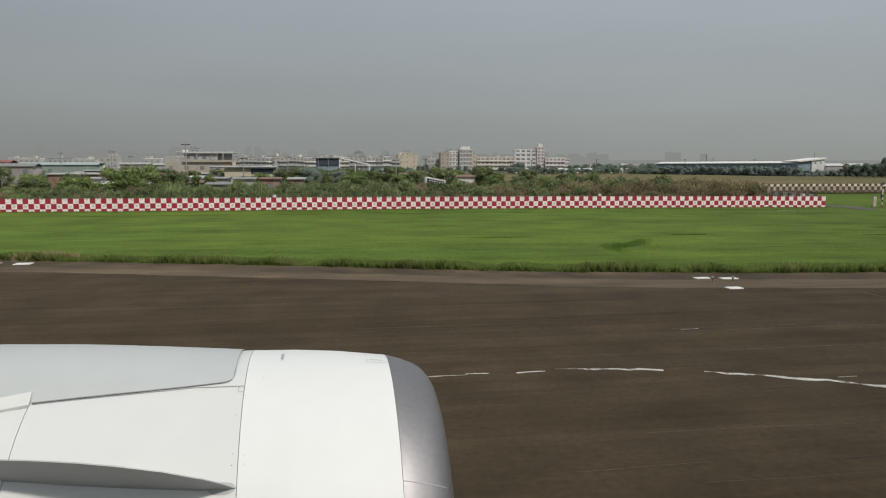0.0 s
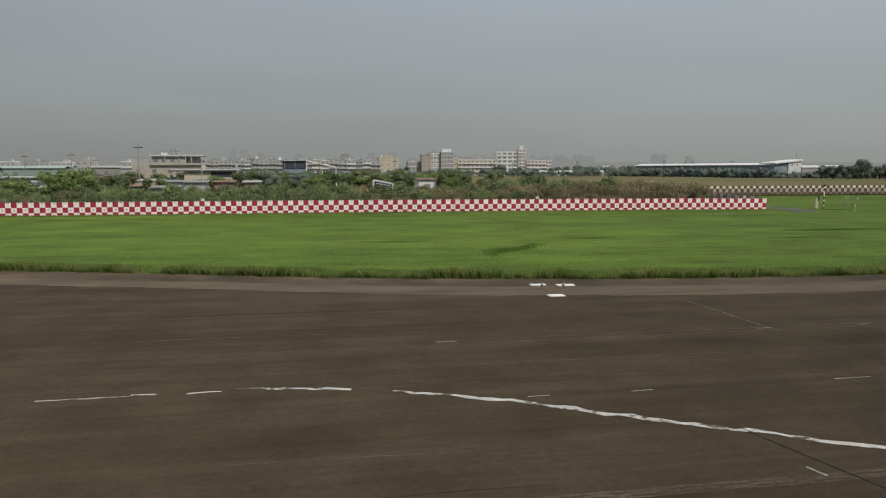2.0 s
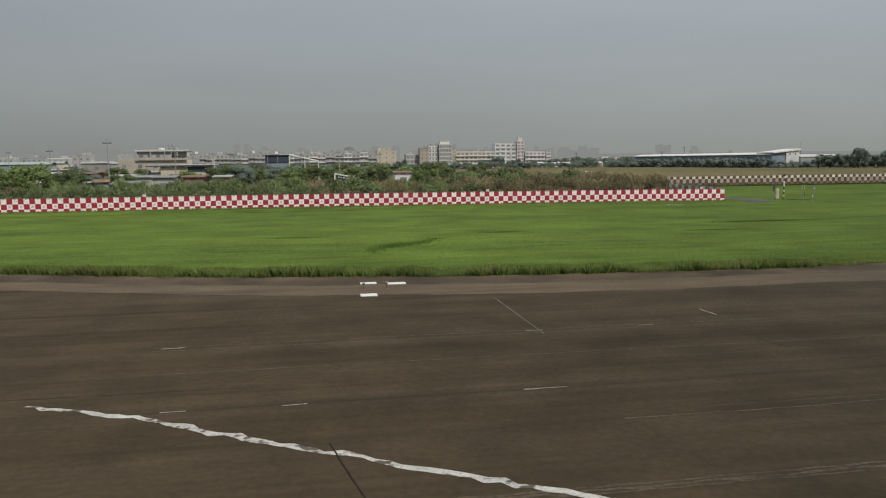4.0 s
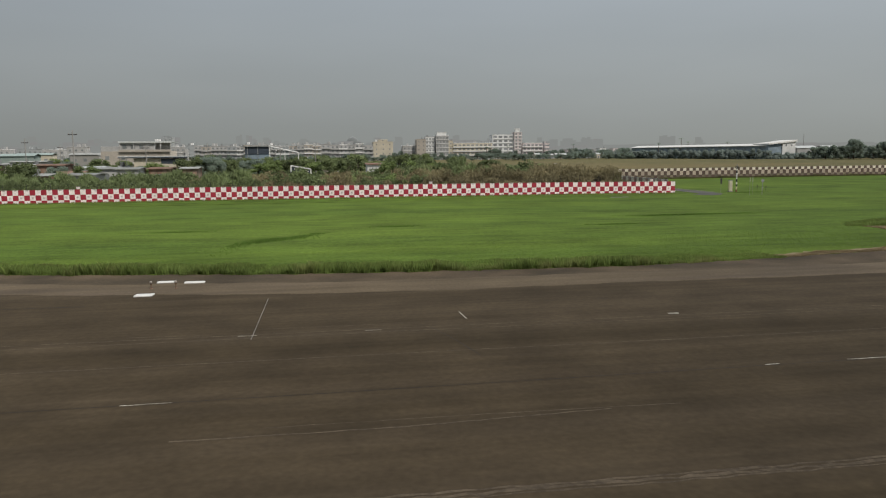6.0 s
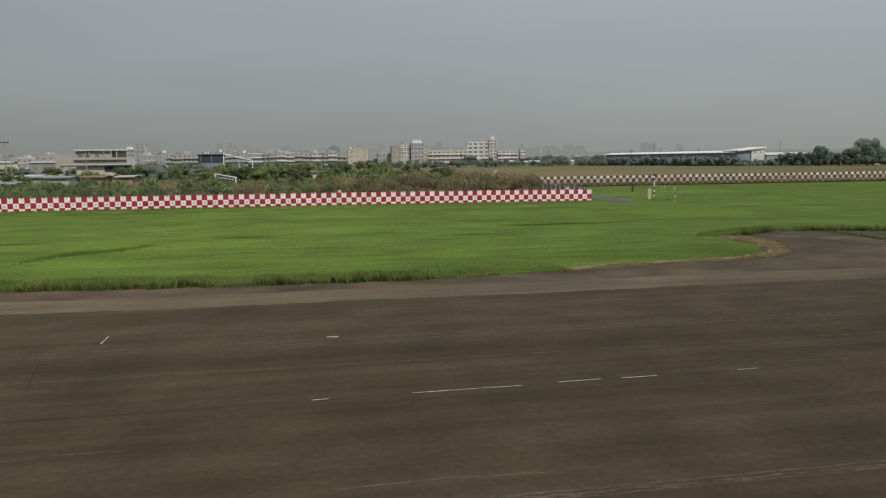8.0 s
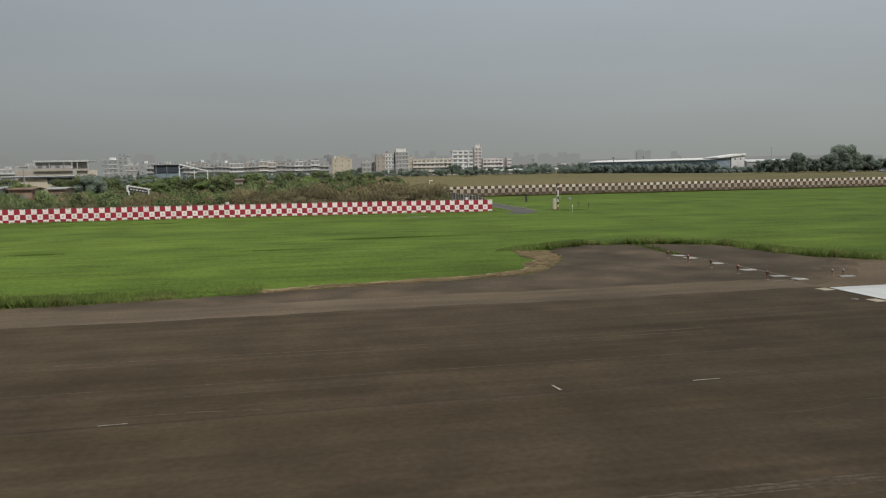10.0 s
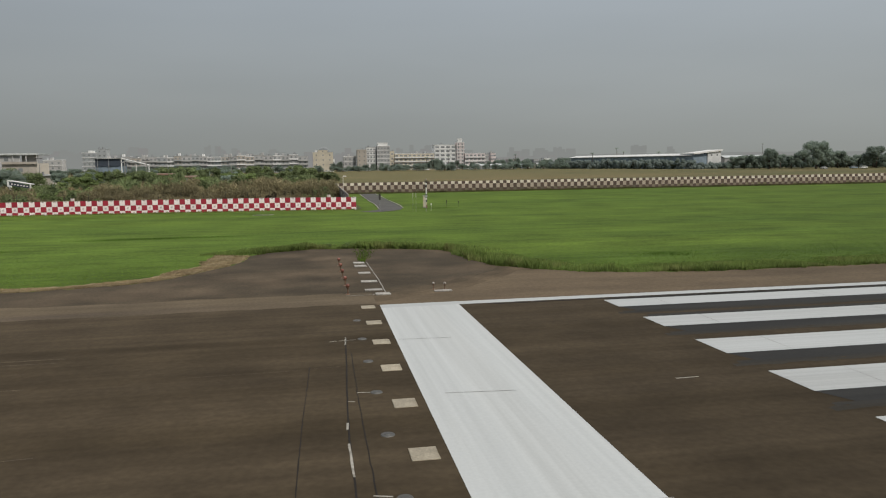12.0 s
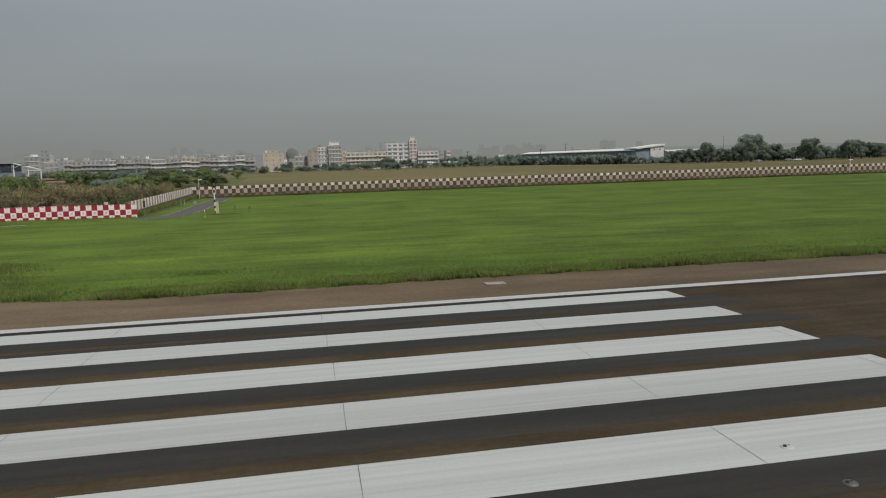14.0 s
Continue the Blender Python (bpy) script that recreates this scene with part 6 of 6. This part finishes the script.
    # sheds of tin and rust between the bushes
    for x0, x1, y, top, wall, roof, label in ((-108, -90, 330, 7.5, W_BRICK, M_TINRED, "red-roofed low house behind bushes"), (-90, -58, 336, 6.6, W_GREEN, M_TINGREEN, "long shed with a pale green tin roof"),
                                             (20.5, 25, 182, 2.5, M_RUST, M_RUST, "low rusty tin shed among bushes"), (27, 30.5, 186, 2.4, M_RUST, M_DULLTIN, "low shed with a rust-red roof among bushes"),
                                             (6, 12, 190, 2.5, W_GREY, M_DULLTIN, "low grey shed with a dull tin roof among bushes"), (15, 19.5, 176, 2.6, W_GREY, M_DULLTIN, "low grey shed with a dull roof among bushes"), (13, 17.5, 150, 2.0, W_GREY, M_DULLTIN, "low grey hut with a tin roof among bushes"),
                                             (-9, -3, 198, 3.4, M_RUST, M_RUST, "rust-red tin shed among trees"), (-20, -15, 182, 2.6, W_WHITE, M_DULLTIN, "low white house with a tin roof among bushes"), (-40, -32, 235, 3.2, W_CREAM, M_DULLTIN, "cream low house with a tin roof"), (-1, 4, 205, 2.6, W_WHITE, M_TIN, "low shed with a pale tin roof among bushes"),
                                             (-19, -13, 225, 2.9, W_GREY, M_DULLTIN, "low shed with a dull tin roof among bushes"), (-50, -38, 290, 3.8, W_GREY, M_DULLTIN, "grey house with a tin roof"),
                                             (-75, -60, 270, 6.0, W_CONC, M_DULLTIN, "concrete house with a tin roof"), (60, 66, 240, 3.0, W_BEIGE, M_RUST, "low shed with a rusty roof"),
                                             (72, 77, 205, 2.6, W_WHITE, M_RUST, "low shed with a rusty roof among bushes"), (-34, -22, 205, 3.4, M_RUST, M_DULLTIN, "low rusty tin shed among bushes"), (-50, -38, 400, 6.6, W_GREY, M_DULLTIN, "pale low house with a tin roof"),
                                             (-70, -55, 420, 7.0, W_CONC, M_DULLTIN, "plain grey low house with a tin roof"), (-100, -82, 430, 7.2, W_CREAM, M_TINGREEN, "cream low house with a tin roof"), (-130, -112, 410, 7.0, W_GREY, M_TINRED, "grey house with a red tin roof"),
                                             (-160, -138, 440, 7.5, W_WHITE, M_TIN, "white long house with a tin roof")):
        base = gz(y)
        h = empty("house" if top > 4 else "shed", ((x0 + x1) / 2, y, base), label, "house" if top > 4 else "shed")
        w = (x1 - x0) / 2
        eave = top - base - (0.9 if top > 4 else 0.28)
        part("wall", box(-w, w, 0, 8, -0.2, eave, 0.04), wall, h)
        gable(h, -w, w, 0, 8, eave, top - base, roof)
        n = max(1, int(w / 2.5))
        for f in range(max(1, int(eave / 3.2))):
            for k in range(n):
                shared("window", WINDOW[(1.6, 1.5)], h, (-w + 2 * w * (k + 0.5) / n, 0.0, 1.0 + 3.1 * f))
    # clutter between the houses: low walls, tanks, stacked sheet and lean-tos
    rnd = random.Random(77)
    for k in range(30):
        y = rnd.uniform(165, 330)
        x = rnd.uniform(-0.42 * y + 20, 70 - 0.05 * y)
        if 18 < x < 62 and y < 300:
            continue
        h = empty("lean_to", (x, y, gz(y)), rnd.choice(("small lean-to of weathered sheet among bushes", "low plastered outhouse among bushes")), "outhouse", "outhouses", turn=rnd.uniform(-0.5, 0.5))
        w, d, t = rnd.uniform(1.2, 4.0), rnd.uniform(1.5, 3.5), rnd.uniform(1.8, 2.8) + (y - 150) * 0.009
        part("wall", box(-w, w, 0, d, -0.2, t, 0.04), rnd.choice((W_GREY, W_CONC, W_CONC, W_BEIGE, M_RUST, W_GREEN)), h)
        bm = bmesh.new()
        vs = [bm.verts.new(q) for q in ((-w - 0.3, -0.5, t), (w + 0.3, -0.5, t + 0.05), (w + 0.3, d + 0.3, t + 0.5), (-w - 0.3, d + 0.3, t + 0.5), (-w - 0.3, -0.5, t + 0.08), (w + 0.3, -0.5, t + 0.13), (w + 0.3, d + 0.3, t + 0.58), (-w - 0.3, d + 0.3, t + 0.58))]
        for q in ((3, 2, 1, 0), (4, 5, 6, 7), (0, 1, 5, 4), (1, 2, 6, 5), (2, 3, 7, 6), (3, 0, 4, 7)):
            bm.faces.new([vs[i] for i in q])
        part("roof", bm, rnd.choice((M_DULLTIN, M_DULLTIN, M_TIN, M_RUST, M_TINGREEN, W_GREY)), h)
        if rnd.random() < 0.5:
            part("door", box(-0.45, 0.45, -0.05, 0.0, 0.0, min(2.0, t - 0.2)), M_DARKPANEL, h)
        if rnd.random() < 0.4:
            part("water_tank", tube(0.5, 0.5, t + 0.4, t + 1.6, 10, rnd.uniform(-w + 0.6, w - 0.6), d * 0.6), M_STEEL, h)
    # utility poles
    for x, y, top in ((2.9, 187.6, 11.2), (-36, 300, 9.5), (14, 210, 8.2), (-30, 250, 10.5), (24, 250, 9.0), (58, 236, 8.0), (46, 262, 7.5), (-64, 310, 11), (76, 300, 9.0)):
        ob = empty("utility_pole", (x, y, gz(y)), "grey concrete utility pole with a crossarm", "utility pole", "utility poles")
        part("shaft", tube(0.17, 0.11, -0.2, top - gz(y), 8), W_CONC, ob)
        part("crossarm", box(-1.0, 1.0, -0.08, 0.08, top - gz(y) - 1.1, top - gz(y) - 0.9), M_DARKSTEEL, ob)
        for s in (-0.85, 0.0, 0.85):
            part("insulator", tube(0.07, 0.05, top - gz(y) - 0.9, top - gz(y) - 0.6, 6, s), M_CONCRETE, ob)


def build_hangar():
    base = gz(560)
    ob = empty("hangar", (337, 649, base), "very long low hangar with a pale sheet roof", "hangar", turn=math.atan2(-161, 32))
    part("wall", box(0, 162, 0.6, 16, -0.2, 9.2, 0.05), M_BLUESHEET, ob)
    bm = bmesh.new()
    pts = [(-1, -0.6, 9.35), (163, -0.6, 9.35), (163, 8, 10.8), (-1, 8, 10.8), (-1, 17, 9.35), (163, 17, 9.35)]
    top, low = [bm.verts.new(p) for p in pts], [bm.verts.new((p[0], p[1], p[2] - 0.4)) for p in pts]
    for q in ((0, 1, 2, 3), (3, 2, 5, 4)):
        bm.faces.new([top[i] for i in q])
        bm.faces.new([low[i] for i in reversed(q)])
    rim = (0, 1, 2, 5, 4, 3)
    for a, b in zip(rim, rim[1:] + rim[:1]):
        bm.faces.new((top[a], low[a], low[b], top[b]))
    part("roof", bm, M_POLEWHITE, ob)
    for k in range(20):
        part("bay_post", box(4 + 8 * k, 4.3 + 8 * k, 0.35, 0.6, -0.2, 8.9), W_GREEN, ob)
    ob = empty("hangar", (368.6, 486, base), "white gabled hangar end with small windows", "hangar")
    part("wall", box(10.3, 20.4, 0, 18, -0.2, 11.9, 0.05), W_WHITE, ob)
    part("side_wall", box(0, 10.3, 0.8, 18, -0.2, 10.2, 0.05), M_BLUESHEET, ob)
    bm = bmesh.new()
    vs = [bm.verts.new(p) for p in ((-0.6, -1, 9.9), (21, -1, 12.0), (21, 19, 12.0), (-0.6, 19, 9.9), (-0.6, -1, 10.7), (21, -1, 13.1), (21, 19, 13.1), (-0.6, 19, 10.7))]
    for q in ((3, 2, 1, 0), (4, 5, 6, 7), (0, 1, 5, 4), (1, 2, 6, 5), (2, 3, 7, 6), (3, 0, 4, 7)):
        bm.faces.new([vs[i] for i in q])
    part("roof", bm, M_POLEWHITE, ob)
    for x in (13.2, 17.4):
        shared("window", WINDOW[(1.0, 1.4)], ob, (x, 0.0, 8.6))
    for k, (x, w) in enumerate(((400, 16), (422, 12), (480, 14))):
        ob = empty("hangar", (x, 500, base), "low white-roofed shed behind trees", "hangar")
        part("wall", box(0, w, 0, 12, -0.2, 7.4, 0.05), W_GREY, ob)
        gable(ob, 0, w, 0, 12, 7.4, 9.0, M_TIN)


def build_skyline():
    """Blocks so far off that they never shift: plain pale shapes whose glow stands in for haze."""
    rnd = random.Random(44)
    bms = {0: bmesh.new(), 1: bmesh.new()}
    spots = [(-300, 2000, 90, 62), (-150, 2000, 24, 70), (-120, 2010, 22, 74), (-60, 1950, 60, 58), (60, 1980, 110, 52), (230, 2000, 80, 60), (330, 2050, 60, 58), (520, 2100, 40, 56), (700, 2100, 70, 62), (800, 2150, 90, 52), (1180, 2100, 18, 52), (-480, 2000, 80, 60), (-640, 2000, 70, 66), (420, 2100, 60, 64), (900, 2200, 50, 60)]
    for x, y, w, h in spots:
        w *= 0.22
        for k in range(6):
            u = x + rnd.uniform(-2.2, 2.2) * w
            v = w * rnd.uniform(0.5, 1.1)
            box(u - v / 2, u + v / 2, y + 4 * k, y + 40, -2, h * rnd.uniform(0.5, 0.88), bm=bms[rnd.random() < 0.25])
    for x, w, h in ((1024, 9, 46), (1034, 9, 48), (1047, 10, 44), (1059, 9, 46), (790, 6, 44), (798, 6, 42), (806, 6, 45)):
        box(x, x + w, 2050, 2062, -2, h, bm=bms[0])
    for k in range(240):
        x = rnd.uniform(-1100, 1500)
        w, h = rnd.uniform(8, 30), rnd.uniform(9, 32) * (0.62 if x > 550 else 1.0)
        box(x, x + w, 1500 + rnd.uniform(0, 300), 1850, -2, h, bm=bms[rnd.random() < 0.3])
    # Rounded stand-in for a far shape; its grey imitates haze.
    dome = empty("domed_hall", (148, 2200, -1.6), "dark domed hall far off in the haze", "hall")
    bm = bmesh.new()
    bmesh.ops.create_uvsphere(bm, u_segments=24, v_segments=14, radius=1.0, matrix=Matrix.Translation((0, 0, 30)) @ Matrix.Diagonal((19, 19, 26, 1)))
    part("dome", bm, M_DOME, dome)
    part("wall", tube(18.5, 18.5, -0.5, 30, 24), M_DOME, dome)
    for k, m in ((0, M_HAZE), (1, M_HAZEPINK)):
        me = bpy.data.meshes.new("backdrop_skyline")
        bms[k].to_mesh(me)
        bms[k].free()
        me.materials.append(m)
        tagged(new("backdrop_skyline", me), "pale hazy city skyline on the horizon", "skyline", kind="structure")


build_town()
build_village()
build_hangar()
build_skyline()


# ---- grass ----
def blades(name, x, y, h, wid, mat, label, lean=0.35, seed=0, lift=0.0):
    """One bent blade for each place: two triangles that taper to a tip."""
    rng = np.random.default_rng(seed)
    n = len(x)
    a, b = rng.uniform(0, 2 * math.pi, n), rng.uniform(0, 2 * math.pi, n)
    lx, ly = np.cos(b) * h * lean * rng.uniform(0.2, 1, n), np.sin(b) * h * lean * rng.uniform(0.2, 1, n)
    wx, wy, z = np.cos(a) * wid, np.sin(a) * wid, gz_np(y) - 0.04 + lift
    v = np.stack([np.stack([x - wx, y - wy, z], 1), np.stack([x + wx, y + wy, z], 1),
                  np.stack([x + lx * 0.35 + wx * 0.7, y + ly * 0.35 + wy * 0.7, z + h * 0.6], 1), np.stack([x + lx, y + ly, z + h], 1)], 1).reshape(-1, 3)
    i = np.arange(n) * 4
    f = np.stack([i, i + 1, i + 2, i, i + 2, i + 3], 1).reshape(-1, 3)
    me = bpy.data.meshes.new(name)
    me.vertices.add(len(v))
    me.vertices.foreach_set("co", v.ravel())
    me.loops.add(f.size)
    me.loops.foreach_set("vertex_index", f.ravel())
    me.polygons.add(len(f))
    me.polygons.foreach_set("loop_start", np.arange(0, f.size, 3))
    me.polygons.foreach_set("loop_total", np.full(len(f), 3))
    me.update(calc_edges=True)
    me.materials.append(mat)
    return tagged(new(name, me), label, "grass", kind="stuff")


def build_grass():
    rng = np.random.default_rng(7)
    # mown lawn between the pavement and the fences
    n = 120000
    y = 34 + 24 * rng.random(n) ** 1.6
    left, right = 30 - 0.42 * y, 134 + 0.95 * y
    x = left + (right - left) * rng.random(n)
    keep = (y > edge(x) + 0.3) & ~((np.abs(x - 117) < 2.6) & (y > 97)) & ((y < 104.8) | (x > 112.5))
    x, y = x[keep], y[keep]
    patch = np.array([noise.noise((a * 0.05, b * 0.16, 0.0)) for a, b in zip(x, y)])
    blades("lawn_grass", x, y, (0.025 + 0.04 * rng.random(len(x))) * (1 + 0.5 * patch) * (1.0 - (y - 34) / 28), 0.022 + 0.016 * rng.random(len(x)), M_BLADE, "short mown bright green grass", 0.7, 1)
    # long grass along the pavement's edge, laid out by the way along that edge
    way = np.concatenate([[0], np.cumsum(np.hypot(np.diff(EX), np.diff(EY)))])
    first, last = np.interp(10, EX, way), np.interp(168, EX, way)

    def beside(u, off):
        x, y = np.interp(u, way, EX), np.interp(u, way, EY)
        dx, dy = np.interp(u + 0.4, way, EX) - np.interp(u - 0.4, way, EX), np.interp(u + 0.4, way, EY) - np.interp(u - 0.4, way, EY)
        d = np.hypot(dx, dy)
        return x - dy / d * off, y + dx / d * off

    n = 150000
    u = first + (last - first) * rng.random(n)
    depth = rng.random(n) ** 1.6 * 3.8
    ragged = 0.15 * np.sin(u * 2.3) + 0.1 * np.sin(u * 5.9) + 0.08 * np.sin(u * 13.1)
    x, y = beside(u, depth + ragged)
    dry = (x > 83.5) & (x < 102.0) & (y < 50.0)
    thin = (x > 112.5) & (x < 121.5) & (rng.random(n) < 0.55)
    tall = (0.28 + 0.36 * rng.random(n)) * (1 - 0.8 * depth / 3.8) * (0.8 + 0.35 * np.sin(u * 0.9) * np.sin(u * 0.37 + 1) + 0.25 * np.sin(u * 3.7) * np.sin(u * 1.9))
    tall = np.where((x > 66) & (x < 83.5), tall * np.clip((84.5 - x) / 12, 0.3, 1), tall)
    tall = np.where(x > 116, tall * np.clip(1 - (x - 116) / 14, 0.62, 1), tall)
    wide = 0.011 + 0.012 * rng.random(n)
    grown = ~dry & ~thin
    blades("verge_grass", x[grown], y[grown], tall[grown], wide[grown], M_LONG, "long ragged grass along the asphalt edge", 0.55, 2)
    a, b = np.interp(83.5, EX, way), np.interp(101.8, EX, way)
    mat_line = [beside(np.array([q]), np.array([0.75 + 0.75 * ((q - a) / (b - a)) ** 3])) for q in np.linspace(a + 0.4, b - 0.3, 60)]
    strip("straw_mat", [(float(p[0][0]), float(p[1][0])) for p in mat_line], 0.8, 0.012, M_STRAW, "flattened straw-coloured dead grass beside the asphalt", "dead grass", 0.7, 12)
    n = 42000
    u = a + (b - a) * rng.random(n)
    broad = 0.8 + 1.9 * np.clip((u - a) / (b - a), 0, 1) ** 3 + 0.3 * np.sin(u * 1.3)
    x, y = beside(u, 0.1 + broad * rng.random(n) + 0.1 * np.sin(u * 4.1))
    blades("dead_grass", x, y, 0.03 + 0.08 * rng.random(n), 0.016 + 0.014 * rng.random(n), M_DRY, "dead straw-coloured grass along the asphalt edge", 1.6, 3)
    x, y = 17.2 + 0.8 * rng.normal(size=5000), 49.2 + 0.4 * rng.normal(size=5000)
    blades("dead_grass", x, y, 0.15 + 0.35 * rng.random(5000), 0.014 + 0.012 * rng.random(5000), M_DRY, "dead straw-coloured grass clump at the asphalt edge", 0.8, 8)
    n = 600
    y = 43.3 + 7.5 * rng.random(n) ** 1.3
    x = 108.2 + 0.25 * (y - 43) * 0.4 + (0.06 + 0.05 * (y - 43)) * rng.normal(size=n)
    blades("verge_grass", x, y, 0.08 + 0.16 * rng.random(n), 0.012 + 0.012 * rng.random(n), M_BLADE, "grass grown into the cable trench", 0.7, 9)
    # darker tall patches in the lawn
    px, py = [], []
    trail = np.array([(53.9, 42.8), (54.1, 46.8), (54.7, 49.8), (56.2, 51.9), (57.9, 53.3), (59.6, 56.0)])
    u = np.clip(rng.normal(3.1, 0.95, 2400), 0, len(trail) - 1)
    wide = np.interp(u, [0, 2, 3.4, 5], [0.3, 0.4, 0.9, 0.35])
    px.append(np.interp(u, range(len(trail)), trail[:, 0]) + wide * rng.normal(size=len(u)))
    py.append(np.interp(u, range(len(trail)), trail[:, 1]) + 0.5 * wide * rng.normal(size=len(u)))
    for cx, cy, sx, sy, k in ((65.7, 60.2, 0.9, 0.3, 500), (94, 65, 3.2, 0.5, 1500), (82.9, 57.1, 1.2, 0.3, 500), (90.1, 64.7, 1.5, 0.4, 600), (49, 60, 1.6, 0.4, 500), (122.8, 104.2, 1.3, 0.5, 700), (126.5, 42.5, 1.0, 0.6, 500)):
        px.append(cx + sx * rng.normal(size=k))
        py.append(cy + sy * rng.normal(size=k))
    x, y = np.concatenate(px), np.concatenate(py)
    keep = y > edge(x) + 0.3
    x, y = x[keep], y[keep]
    blades("tall_grass_patch", x, y, 0.04 + 0.06 * rng.random(len(x)), 0.02 + 0.02 * rng.random(len(x)), M_PATCH, "darker tall grass patches in the lawn", 0.6, 5)
    # rough growth at the foot of the fences
    x, y = -14 + 125.5 * rng.random(9000), 103.9 + 1.2 * rng.random(9000)
    blades("fence_foot_grass", x, y, 0.10 + 0.2 * rng.random(len(x)), 0.03 + 0.03 * rng.random(len(x)), M_LONG, "rough grass at the foot of the fence", 0.5, 6, np.array([fence_bank(u) for u in x]) * 0.9)
    x, y = 112 + 230 * rng.random(42000), 167.6 + 1.8 * rng.random(42000)
    tuft = 0.5 + 0.5 * np.sin(x * 0.9) * np.sin(x * 0.37 + 1)
    blades("fence_foot_grass", x, y, 0.12 + (0.15 + 0.35 * tuft) * rng.random(len(x)), 0.05 + 0.03 * rng.random(len(x)), M_FOOT, "rough brownish grass at the foot of the far fence", 0.5, 16)
    y = 106.2 + 62 * rng.random(16000)
    x = 111.0 + 0.005 * (y - 105) + 0.7 * rng.random(16000) ** 1.5
    blades("fence_foot_grass", x, y, 0.25 + 0.5 * rng.random(len(x)), 0.035 + 0.03 * rng.random(len(x)), M_LONG, "tall rough grass along the side fence", 0.5, 17)


build_grass()
